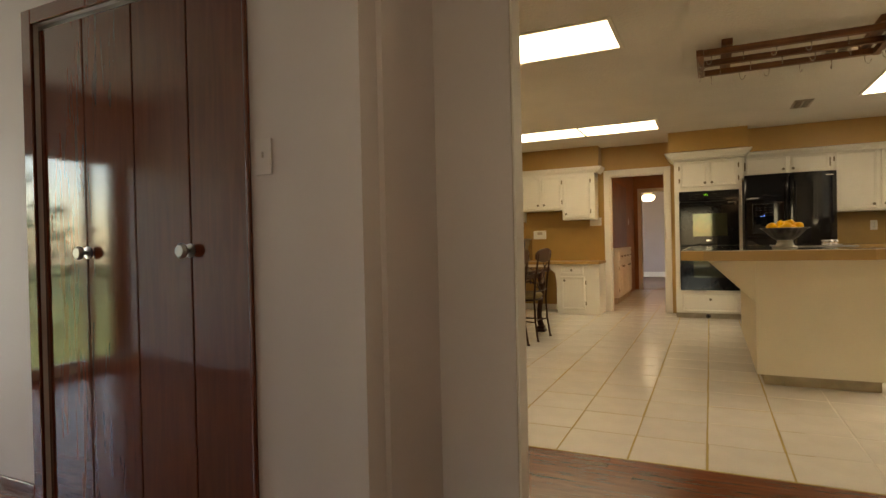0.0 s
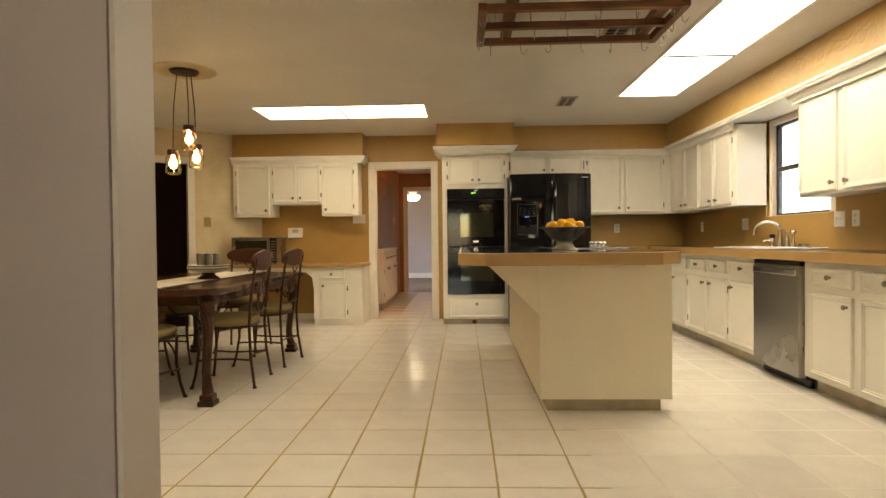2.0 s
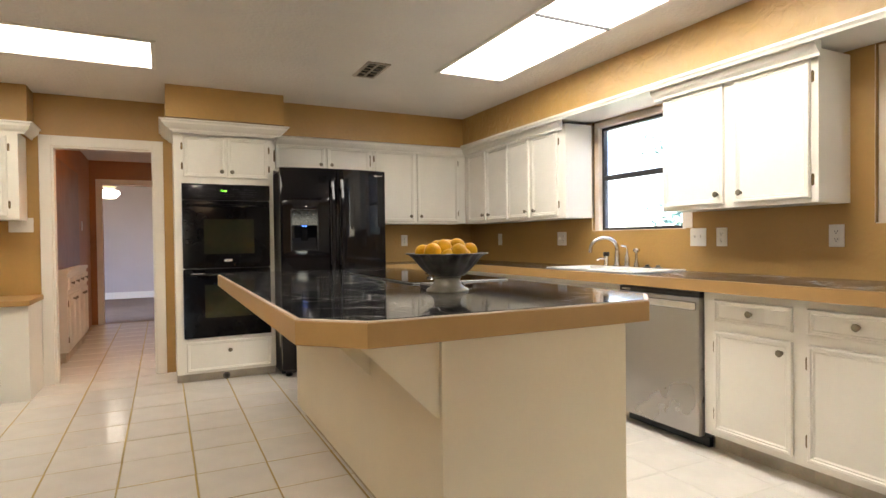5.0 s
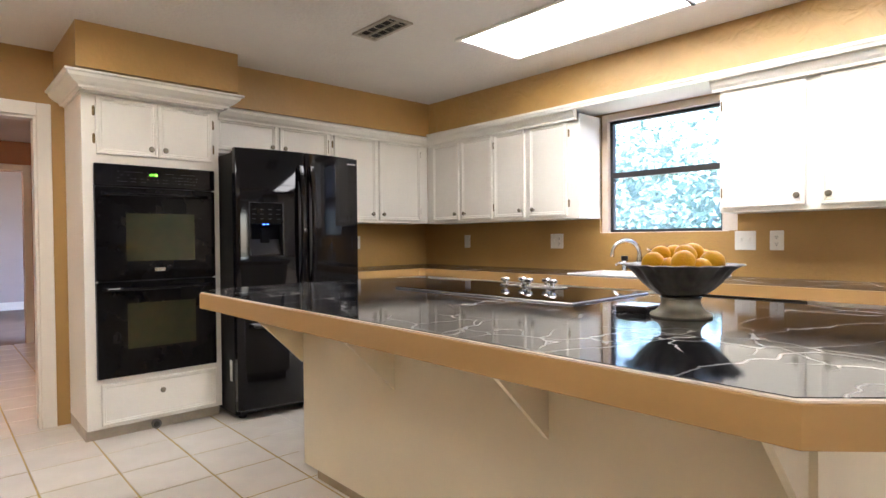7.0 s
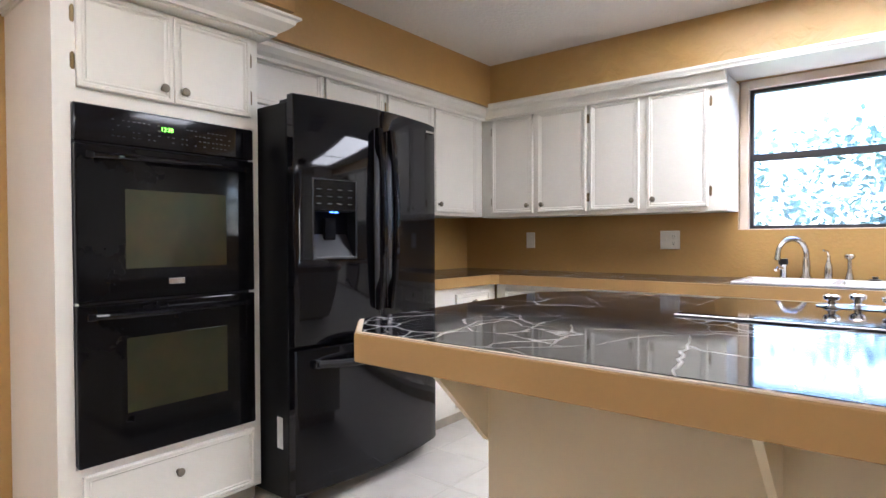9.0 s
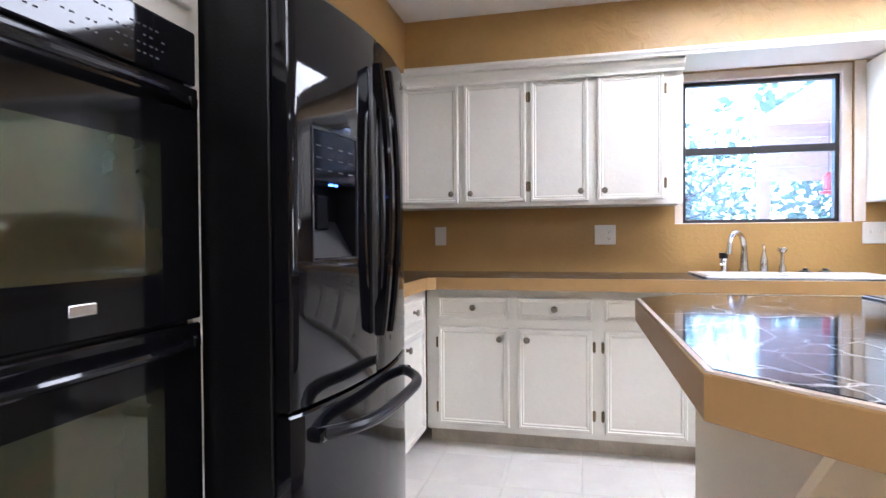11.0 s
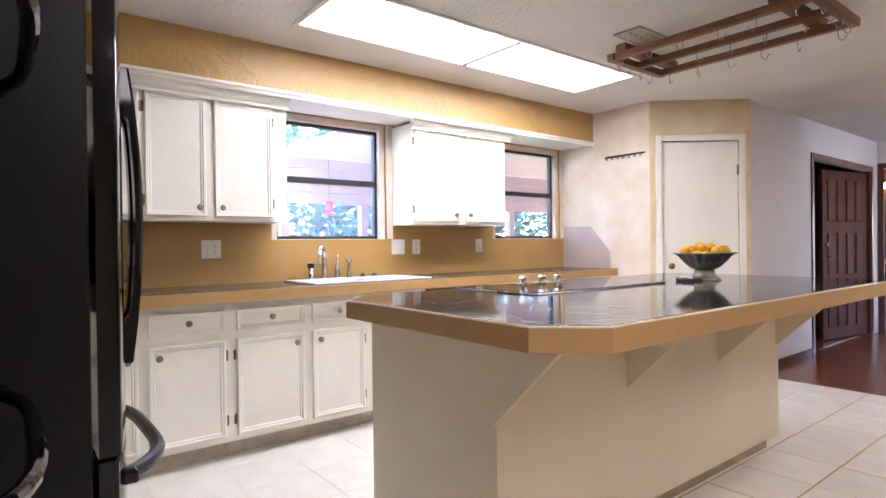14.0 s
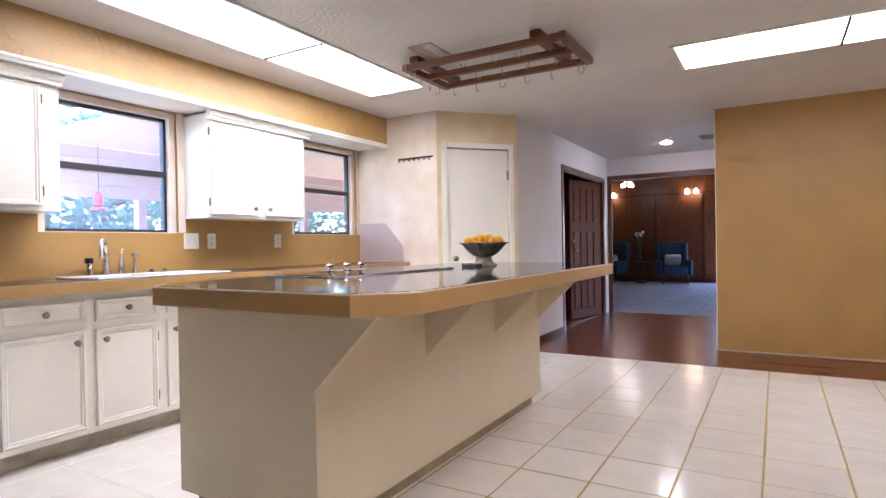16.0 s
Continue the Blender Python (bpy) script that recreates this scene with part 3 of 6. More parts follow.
# east windows with their rubbed plaster reveals
def window(name, y0, y1):
    z0, z1 = 1.245, 2.09
    w = thing(name, pose(3.33, 0, 0), "dark bronze single-hung window over the kitchen counter", "window", "kitchen windows")
    w["kind"] = "structure"
    bm = bmesh.new()
    for a, b, c, d in ((y0, y0 + 0.022, z0, z1), (y1 - 0.022, y1, z0, z1), (y0, y1, z0, z0 + 0.022), (y0, y1, z1 - 0.022, z1)):
        bx(bm, 0, 0.05, a, b, c, d, 0.003)
    part("window_frame", bm, "bronze_frame", w)
    part("sash_rail", box(0.002, 0.04, y0 + 0.02, y1 - 0.02, 1.655, 1.698, 0.004), "bronze_frame", w)
    for a, b, x in ((z0 + 0.02, 1.66, 0.015), (1.69, z1 - 0.02, 0.03)):
        p = part("pane", box(x, x + 0.004, y0 + 0.02, y1 - 0.02, a, b), "hazed_glass", w)
        p.visible_shadow = False
    bm = bmesh.new()
    for a, b, c, d in ((y0 - 0.048, y0, z0, 2.138), (y1, y1 + 0.048, z0, 2.138), (y0, y1, z1, 2.138)):
        bx(bm, -0.04, 0.055, a, b, c, d, 0.003)
    part("reveal", bm, "plaster_pink", w)
    for a, b in ((y0 - 0.104, y0 - 0.048), (y1 + 0.048, y1 + 0.050)):
        part("jamb_face", box(-0.0668, -0.0632, a, b, 1.245, 2.138), "plaster_pink", w, "pale rubbed plaster beside the window")
    bm = box(-0.06, 0.05, y0 - 0.05, y1 + 0.05, 1.227, 1.245, 0.003)
    part("window_sill", bm, "plaster_pink", w)


window("window_1", 5.85, 6.69)
window("window_2", 3.76, 4.60)

# soffits over the cabinets
bm = bmesh.new()
bx(bm, -2.60, -0.90, 8.53, 8.7895, 2.15, CEIL - 0.0006)
setting("soffit_desk", bm, "ochre", "ochre soffit over the desk cabinets", "soffit")
setting("soffit_oven", box(0.08, 1.0, 8.055, 8.7895, 2.19, CEIL - 0.0006), "ochre", "ochre soffit over the oven cabinet", "soffit")
setting("soffit_fridge", box(1.0, 3.2665, 8.30, 8.789, 2.15, CEIL - 0.0006), "ochre", "ochre soffit over the wall cabinets", "soffit")
setting("soffit_window", box(2.89, 3.2665, 3.6605, 8.30, 2.15, CEIL - 0.0006), "ochre_rough", "ochre rough-plastered soffit over the windows", "soffit")
setting("soffit_underside", box(2.885, 3.2662, 3.662, 8.29, 2.142, 2.149), "white", "white underside of the window soffit", "soffit")

# trim of the north doorway, and baseboards
bm = bmesh.new()
for a, b, c, d in ((-0.870, -0.785, 0, 2.10), (-0.02, 0.060, 0, 2.10), (-0.785, -0.02, 2.015, 2.10)):
    bx(bm, a, b, 8.772, 8.79, c, d, 0.005)
for a, b in ((-0.785, -0.770), (-0.035, -0.02)):
    bx(bm, a, b, 8.79, 8.91, 0, 2.015)
bx(bm, -0.77, -0.035, 8.79, 8.91, 2.0, 2.015)
setting("door_casing_north", bm, "trim", "cream painted doorway casing", "trim")
setting("baseboard_north", box(-2.5, -1.49, 8.776, 8.79, 0, 0.085, 0.004), "trim", "cream painted baseboard", "baseboard")
setting("baseboard_doorway", box(-0.91, -0.872, 8.776, 8.79, 0, 0.085, 0.004), "trim", "cream painted baseboard", "baseboard")
bm = bmesh.new()
bx(bm, -0.355, -0.06, 1.988, 2.0019, 0, 0.06, 0.004)
bx(bm, -0.37, -0.356, 1.64, 1.987, 0, 0.06, 0.004)
bx(bm, 1.715, 1.73, 1.58, 2.99, 0, 0.07, 0.004)
setting("baseboard_hall", bm, "mahogany", "dark wooden hall baseboard", "baseboard")
setting("floor_trim", box(-4.5, -0.065, 2.093, 2.105, 0, 0.014), "toe", "thin joint strip along the wall", "trim")

# rooms beyond
setting("floor_hall", box(-4.6, 1.80, -0.76, 2.93, -0.10, -0.006), "floor_wood", "red-brown plank floor of the entry hall", "floor")
setting("floor_den", box(-5, 5, -8.2, -0.76, -0.10, -0.001), "carpet", "grey patterned carpet in the panelled den", "floor")
setting("ceiling_den", box(-5, 5, -8.3, -0.82, 3.0, 3.1), "panel_wood", "dark den ceiling", "ceiling")
# The hole in the west wall is unseen, added to let daylight into the den.
setting("wall_den_west", wall_with_holes(bmesh.new(), -8.2, -0.82, 0, 3.0, -5.1, -5.0, [(-6.4, -3.0, 0.6, 2.1)], "y"), "panel_wood", "dark panelled den wall", "wall")
setting("wall_den_east", box(5, 5.1, -8.2, -0.7, 0, 3.0), "panel_wood", "dark panelled den wall", "wall")
setting("wall_den_return", box(1.80, 5.0, -0.82, -0.72, 0, 3.0), "panel_wood", "dark panelled den wall", "wall")
setting("wall_den_lintel", box(-5, 1.80, -0.90, -0.821, 2.22, 3.0), "panel_wood", "dark panelled den wall", "wall")
setting("floor_inner_hall", box(-1.0, 0.62, 8.85, 12.7, -0.10, -0.006), "grout", "pinkish tiled passage floor", "floor")
setting("ceiling_inner_hall", box(-1.1, 0.7, 8.91, 12.8, 2.40, 2.5), "ceiling", "plain passage ceiling", "ceiling")
setting("wall_inner_west", box(-1.02, -0.90, 8.91, 12.8, 0, 2.4), "inner_wall", "rust-brown passage wall", "wall")
setting("wall_inner_east", box(0.60, 0.72, 8.91, 12.8, 0, 2.4), "inner_wall", "rust-brown passage wall", "wall")
setting("wall_inner_north", wall_with_holes(bmesh.new(), -0.90, 0.60, 0, 2.4, 12.70, 12.80, [(-0.74, 0.30, 0, 2.05)]), "inner_wall", "rust-brown wall with a far doorway", "wall")
setting("floor_bedroom", box(-3, 3, 12.75, 17, -0.10, -0.002), "brown_carpet", "brown carpet in the far room", "floor")
# Unseen dome light, added above the door head to brighten the passage.
pl = thing("flush_ceiling_light", pose(0.30, 9.36, 2.40), "unseen glass dome light added to brighten the passage", "ceiling light")
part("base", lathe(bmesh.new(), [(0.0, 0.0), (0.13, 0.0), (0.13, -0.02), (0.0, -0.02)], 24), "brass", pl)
part("dome", lathe(bmesh.new(), [(0.12, -0.021), (0.11, -0.06), (0.06, -0.09), (0.001, -0.10)], 24), "passage_fill", pl, "glowing dome of the added light", smooth=True)
setting("wall_bedroom", box(-3, 3, 17, 17.1, 0, 2.5), "far_wall", "cool white wall of the far room", "wall")
setting("wall_bedroom_west", box(-3.1, -3, 12.8, 17, 0, 2.5), "far_wall", "cool white wall of the far room", "wall")
setting("wall_bedroom_east", box(3, 3.1, 12.8, 17, 0, 2.5), "far_wall", "cool white wall of the far room", "wall")
setting("ceiling_bedroom", box(-3.1, 3.1, 12.8, 17.1, 2.5, 2.6), "ceiling", "white ceiling of the far room", "ceiling")
bm = bmesh.new()
for a, b, c, d in ((-0.82, -0.74, 0, 2.13), (0.30, 0.38, 0, 2.13), (-0.74, 0.30, 2.05, 2.13)):
    bx(bm, a, b, 12.68, 12.70, c, d, 0.004)
setting("door_casing_far", bm, "trim", "white casing of the far doorway", "trim")
setting("baseboard_bedroom", box(-3, 3, 16.98, 17.0, 0, 0.14), "trim", "white baseboard", "baseboard")


# ---- ceiling lights ----
def light_box(x0, x1, y0, y1, along, lit="tube_old"):
    """A recessed fluorescent fitting with two diffuser panels."""
    th = thing("ceiling_light", pose((x0 + x1) / 2, (y0 + y1) / 2, CEIL), "long recessed fluorescent ceiling light, lit, with two diffuser panels", "ceiling light", "recessed ceiling lights")
    w, d = (x1 - x0) / 2, (y1 - y0) / 2
    bm = bmesh.new()
    for a, b, c, e in ((-w - 0.03, -w, -d - 0.03, d + 0.03), (w, w + 0.03, -d - 0.03, d + 0.03), (-w, w, -d - 0.03, -d), (-w, w, d, d + 0.03)):
        bx(bm, a, b, c, e, -0.012, 0.0, 0.003)
    part("frame", bm, "trim", th)
    if along == "y":
        part("divider", box(-w, w, -0.0075, 0.0075, -0.020, -0.001), "divider", th)
        for s in (-1, 1):
            part("diffuser", box(-w, w, *sorted((s * 0.0077, s * d)), -0.006, -0.001), lit, th)
    else:
        part("divider", box(-0.0075, 0.0075, -d, d, -0.020, -0.001), "divider", th)
        for s in (-1, 1):
            part("diffuser", box(*sorted((s * 0.0077, s * w)), -d, d, -0.006, -0.001), lit, th)


light_box(1.927, 2.465, 4.465, 6.875, "y", "tube")
light_box(-1.78, -0.005, 7.06, 7.63, "x")
light_box(-1.97, -0.005, 3.735, 4.295, "x")


# ---- cabinets ----
def slab(w, h, t=0.020, rim=0.026):
    """A cabinet front of width w and height h from its lower left corner, facing -y, with a stepped moulding round it."""
    bm = bmesh.new()
    steps = ((0, 0), (0, -t * 0.8), (0.004, -t), (rim * 0.6, -t), (rim * 0.75, -t * 0.72), (rim, -t * 0.78), (rim * 1.3, -t * 0.5))
    rings = [[bm.verts.new(p) for p in ((i, y, i), (w - i, y, i), (w - i, y, h - i), (i, y, h - i))] for i, y in steps]
    for a, b in zip(rings, rings[1:]):
        for k in range(4):
            bm.faces.new((a[k], a[(k + 1) % 4], b[(k + 1) % 4], b[k]))
    bm.faces.new(rings[0])
    bm.faces.new(rings[-1])
    return bm


def knob_mesh():
    return lathe(bmesh.new(), [(0.010, 0), (0.008, 0.008), (0.007, 0.014), (0.016, 0.019), (0.0175, 0.024), (0.014, 0.029), (0.006, 0.031)], 14)


def hinge_mesh():
    bm = box(-0.008, 0.008, -0.006, 0, -0.026, 0.026, 0.002, 1)
    cyl(bm, (0, -0.006, -0.030), (0, -0.006, 0.030), 0.0045, seg=8)
    return bm


KNOB = HINGE = None


def small(name, parent, mesh_of, mat, m):
    """Knobs and hinges share one mesh."""
    global KNOB, HINGE
    if name == "knob":
        if KNOB is None:
            o = part("knob", knob_mesh(), mat, parent, smooth=True)
            KNOB = o.data
        else:
            o = new("knob", KNOB)
            o.parent = parent
    else:
        if HINGE is None:
            o = part("hinge", hinge_mesh(), mat, parent)
            HINGE = o.data
        else:
            o = new("hinge", HINGE)
            o.parent = parent
    o.matrix_basis = m
    return o


def front(parent, kind, x, z, w, h, knob=None, hinges=None):
    """A door or drawer front hung on a cabinet, its lower left corner at (x, z); knob: its place within the front; hinges: 'l' or 'r'."""
    d = part(kind, slab(w, h, rim=0.020 if kind == "drawer" else 0.026), "white", parent)
    d.matrix_basis = pose(x, 0, z)
    if knob:
        small("knob", d, None, "aged_nickel", pose(knob[0], -0.011, knob[1], 90))
    if hinges:
        for hz in (0.09, h - 0.09):
            small("hinge", d, None, "brass", pose(-0.009 if hinges == "l" else w + 0.009, 0.004, hz))
    return d


def at_wall(x, y, z=0, facing="north"):
    """Local frames: x to the right and y into the cabinet, as one faces it."""
    return pose(x, y, z, 0, 0, 0 if facing == "north" else -90)


def base_unit(m, width, fronts, label, depth=0.55, toe=0.085, top=0.885, drawer=True, kick="toe"):
    """fronts: (x, width, hinge side) from the unit's left edge."""
    c = thing("base_cabinet", m, label, "cabinet", "base cabinets")
    bm = box(0, width, 0, depth, 0.10, top)
    part("body", bm, "white", c)
    part("toe_board", box(0, width, toe, depth, 0.0, 0.0995), kick, c)
    for x, w, hs in fronts:
        if drawer:
            front(c, "drawer", x, 0.724, w, 0.120, (w / 2, 0.062))
        front(c, "door", x, 0.134, w, 0.543, (w - 0.05 if hs == "l" else 0.05, 0.543 - 0.06), hs)
    return c


def wall_unit(m, width, fronts, label, z0=1.35, z1=2.12, depth=0.295, low=0.025, group="wall cabinets"):
    c = thing("wall_cabinet", m, label, "cabinet", group)
    part("body", box(0, width, 0, depth, z0, z1), "white", c)
    for x, w, hs, a, b in fronts:
        front(c, "door", x, a, w, b - a, (w - 0.04 if hs == "l" else 0.04, 0.055), hs)
    return c


E_ = "east"
lab = "white painted base cabinet, drawer over each door"
X0 = 2.715
base_unit(at_wall(X0, 8.1285, 0, E_), 0.9335, [(0.0685, 0.393, "l"), (0.5085, 0.39, "r")], lab)
base_unit(at_wall(X0, 7.195, 0, E_), 0.875, [(0.027, 0.403, "l"), (0.485, 0.365, "r")], lab)
base_unit(at_wall(X0, 6.32, 0, E_), 0.488, [(0.04, 0.43, "r")], "white painted sink cabinet under the counter")
base_unit(at_wall(X0, 5.213, 0, E_), 0.538, [(0.071, 0.42, "l")], lab + " beside the dishwasher")
base_unit(at_wall(X0, 4.675, 0, E_), 1.01, [(0.025, 0.425, "l"), (0.495, 0.425, "l")], lab)
base_unit(at_wall(1.88, 8.13, 0), 0.81, [(0.36, 0.36, "r")], lab + " beside the refrigerator")

lab = "white painted wall cabinet with plain moulded doors"
XU = 2.99
wall_unit(at_wall(XU, 8.4385, 0, E_), 0.8585, [(0.0935, 0.345, "l", 1.375, 2.075), (0.4755, 0.365, "r", 1.375, 2.075)], lab)
wall_unit(at_wall(XU, 7.58, 0, E_), 0.84, [(0.01, 0.325, "l", 1.375, 2.075), (0.385, 0.355, "r", 1.375, 2.075)], lab)
wall_unit(at_wall(XU, 5.745, 0, E_), 0.98, [(0.02, 0.433, "l", 1.375, 2.075), (0.522, 0.421, "r", 1.375, 2.075)], lab + ", between the two windows")
wall_unit(at_wall(0.945, 8.44), 0.99, [(0.045, 0.46, "l", 1.86, 2.09), (0.53, 0.425, "r", 1.86, 2.09)], "low white wall cabinet over the refrigerator", 1.84, 2.12, 0.345)
wall_unit(at_wall(1.94, 8.44), 1.0485, [(0.02, 0.42, "l", 1.375, 2.09), (0.475, 0.475, "r", 1.375, 2.09)], lab, 1.355, 2.12, 0.345)

# desk cabinets
wall_unit(at_wall(-2.58, 8.49), 0.505, [(0.045, 0.43, "l", 1.40, 2.03)], "white wall cabinet over the desk", 1.375, 2.06, 0.295)
wall_unit(at_wall(-2.075, 8.49), 0.645, [(0.02, 0.30, "l", 1.555, 2.03), (0.335, 0.295, "r", 1.555, 2.03)], "short white wall cabinet over the desk", 1.53, 2.06, 0.295)
wall_unit(at_wall(-1.43, 8.49), 0.475, [(0.02, 0.385, "r", 1.405, 2.03)], "white wall cabinet over the desk", 1.38, 2.06, 0.295)
desk = base_unit(at_wall(-1.48, 8.25), 0.61, [], "white desk pedestal with a drawer over a door", 0.535, 0.02, 0.725, kick="white")
front(desk, "drawer", 0.06, 0.585, 0.33, 0.115, (0.165, 0.0575))
front(desk, "door", 0.07, 0.075, 0.34, 0.475, (0.05, 0.42), "r")
bm = prism(bmesh.new(), [(-2.68, 0.0), (-2.62, 0.0), (-2.62, 0.60), (-2.55, 0.665), (-1.58, 0.665), (-1.50, 0.60), (-1.48, 0.45), (-1.48, 0.725), (-2.68, 0.725)], 0, 0.02)
ap = part("kneehole_board", bm, "white")
ap.matrix_basis = pose(0, 8.27, 0, 90)
tagged(ap, "white board with an arched kneehole under the desk", "board", "")
bm = box(-2.68, -0.855, 8.21, 8.788, 0.726, 0.766, 0.004)
tagged(part("writing_desk", bm, "ochre_edge"), "tan laminate desk board over a kneehole", "desk")

# crown moulding: profile in (y, z), y outwards negative
CROWN = [(0.0, 0.0), (-0.012, 0.0), (-0.015, 0.015), (-0.035, 0.030), (-0.055, 0.055), (-0.058, 0.075), (-0.070, 0.080), (-0.070, 0.092), (0.0, 0.092)]


def crown(m, w, z, ends="mm", prof=CROWN, name="crown_moulding"):
    bm = profile_bar(bmesh.new(), [(y, zz + z) for y, zz in prof], 0, w, 1 if "l" in ends else 0, -1 if "r" in ends else 0)
    o = part(name, bm, "white")
    o.matrix_basis = m
    return tagged(o, "white crown moulding along the cabinet tops", "moulding", kind="structure")


def crown_side(x, y0, y1, z, side, shape=CROWN):
    """The return of a moulding along a cabinet's side; side -1 faces -x, 1 faces +x."""
    prof = [(y, zz + z) for y, zz in shape]
    bm = profile_bar(bmesh.new(), prof, 0, y1 - y0, 1 if side > 0 else 0, 0 if side > 0 else -1)
    o = part("crown_moulding", bm, "white")
    o.matrix_basis = pose(x, y0, 0, 0, 0, 90) if side > 0 else pose(x, y1, 0, 0, 0, -90)
    return tagged(o, "white crown moulding along the cabinet tops", "moulding", kind="structure")


crown(at_wall(2.96, 8.385, 0, E_), 1.645, 2.068, ends="")
crown(at_wall(2.96, 5.775, 0, E_), 1.04, 2.068, ends="")
bm = profile_bar(bmesh.new(), [(0.0, 2.128), (-0.010, 2.128), (-0.014, 2.140), (-0.026, 2.152), (-0.026, 2.166), (0.0, 2.166)], 0, 4.64)
o = part("soffit_trim", bm, "white")
o.matrix_basis = at_wall(2.8865, 8.30, 0, E_)
tagged(o, "thin white trim along the soffit over the windows", "moulding", kind="structure")
crown(at_wall(0.99, 8.40), 1.97, 2.068, ends="")
crown(at_wall(-2.60, 8.50), 1.68, 2.05, ends="r")
crown_side(-0.92, 8.50, 8.788, 2.05, 1)
OVEN_CROWN = [(y * 1.35, z * 0.92) for y, z in CROWN]
crown(at_wall(0.125, 8.165), 0.83, 2.098, ends="lr", prof=OVEN_CROWN)
crown_side(0.125, 8.165, 8.788, 2.098, -1, OVEN_CROWN)
crown_side(0.955, 8.165, 8.40, 2.098, 1, OVEN_CROWN)

# tall oven cabinet
oc = thing("oven_cabinet", at_wall(0.135, 8.25), "tall white cabinet that holds the double oven", "cabinet")
W = 0.80
for kind, a, b, c, d, y in (("side_panel", 0, 0.055, 0.075, 2.0895, 0), ("side_panel", W - 0.045, W, 0.075, 2.0895, 0), ("bottom_rail", 0.055, W - 0.045, 0.075, 0.372, 0),
                            ("top_box", 0.055, W - 0.045, 1.68, 2.0895, 0), ("frieze", -0.009, W + 0.009, 2.09, 2.182, -0.082)):
    part(kind, box(a, b, y, 0.535, c, d), "white", oc)
part("toe_board", box(0.0, W, 0.05, 0.53, 0, 0.0745), "toe", oc)
front(oc, "door", 0.072, 1.735, 0.341, 0.345, (0.301, 0.05), "l")
front(oc, "door", 0.415, 1.735, 0.341, 0.345, (0.04, 0.05), "r")
front(oc, "drawer", 0.075, 0.095, 0.685, 0.25, (0.34, 0.165))


# ---- counter along the windows, turning into the back run, with the sink ----
def octagon(x0, x1, y0, y1, c):
    return [(x0 + c, y0), (x1 - c, y0), (x1, y0 + c), (x1, y1 - c), (x1 - c, y1), (x0 + c, y1), (x0, y1 - c), (x0, y0 + c)]


ct = thing("countertop", pose(2.94, 6.2, 0), "black veined laminate counter with a thick tan edge", "countertop")
LOC = Matrix.Translation((-2.94, -6.2, 0))
bm = bmesh.new()
for a, b, c, d in ((2.640, 3.264, 3.665, 5.77), (2.640, 2.745, 5.77, 6.665), (3.215, 3.264, 5.77, 6.665), (2.640, 3.264, 6.665, 8.07)):
    bx(bm, a, b, c, d, COUNTER - 0.006, COUNTER)
prism(bm, [(2.64, 8.07), (3.264, 8.07), (3.264, 8.786), (1.875, 8.786), (1.875, 8.11), (2.60, 8.11)], COUNTER - 0.006, COUNTER)
bm.transform(LOC)
part("laminate", bm, "marble_worn", ct)
bm = prism(bmesh.new(), [(2.622, 3.664), (2.639, 3.664), (2.639, 8.0705), (2.5995, 8.109), (1.875, 8.109), (1.875, 8.092), (2.582, 8.092), (2.622, 8.052)], COUNTER - 0.062, COUNTER + 0.001)
bm.transform(LOC)
part("edge_band", bm, "ochre_edge", ct, "tan painted edge band")

sk = thing("kitchen_sink", pose(2.98, 6.2175, COUNTER), "white enamel double sink set into the counter", "sink")
bm = bmesh.new()
X, Y, R = 0.242, 0.455, 0.035
for a, b, c, d in ((-X, -X + R, -Y, Y), (X - 0.075, X, -Y, Y), (-X + R, X - 0.075, -Y, -Y + R), (-X + R, X - 0.075, Y - R, Y), (-X + R, X - 0.075, -0.02, 0.02)):
    bx(bm, a, b, c, d, 0.0005, 0.012, 0.004)
part("rim", bm, "sink", sk)
for c, d in ((-Y + R, -0.02), (0.02, Y - R)):
    bm = bmesh.new()
    w = [(-X + R, c), (X - 0.075, c), (X - 0.075, d), (-X + R, d)]
    lo, hi = [bm.verts.new((x * 0.93, y * 0.98, -0.16)) for x, y in w], [bm.verts.new((x, y, 0.004)) for x, y in w]
    bm.faces.new(lo)
    for k in range(4):
        bm.faces.new((lo[k], lo[(k + 1) % 4], hi[(k + 1) % 4], hi[k]))
    part("basin", bm, "sink", sk)

# taps on the sink's back ledge
fx, zt = 3.195, COUNTER + 0.012
fc = thing("kitchen_faucet", pose(fx, 6.38, zt), "brushed nickel gooseneck kitchen faucet", "faucet")
part("base", lathe(bmesh.new(), [(0.030, 0), (0.030, 0.006), (0.022, 0.02), (0.020, 0.09), (0.016, 0.12)], 20), "nickel", fc, smooth=True)
pts, dr = [], Vector((-0.205, 0.145, 0)).normalized()
for k in range(17):
    a = math.pi * k / 16
    pts.append(Vector((0, 0, 0.135)) + dr * (0.10 - 0.10 * math.cos(a)) + Vector((0, 0, 0.085 * math.sin(a))))
pts = [Vector((0, 0, 0.08)), *pts, pts[-1] + Vector((0, 0, -0.03)) + dr * 0.004]
part("spout", tube(bmesh.new(), pts, [0.016] * 6 + [0.0145] * 6 + [0.013] * 5 + [0.014, 0.015], 12), "nickel", fc, smooth=True)
sd = thing("soap_dispenser", pose(fx, 6.277, zt), "brushed nickel soap pump on the sink ledge", "soap dispenser")
part("body", lathe(bmesh.new(), [(0.020, 0), (0.021, 0.03), (0.019, 0.07), (0.010, 0.10), (0.007, 0.13)], 16), "nickel", sd, smooth=True)
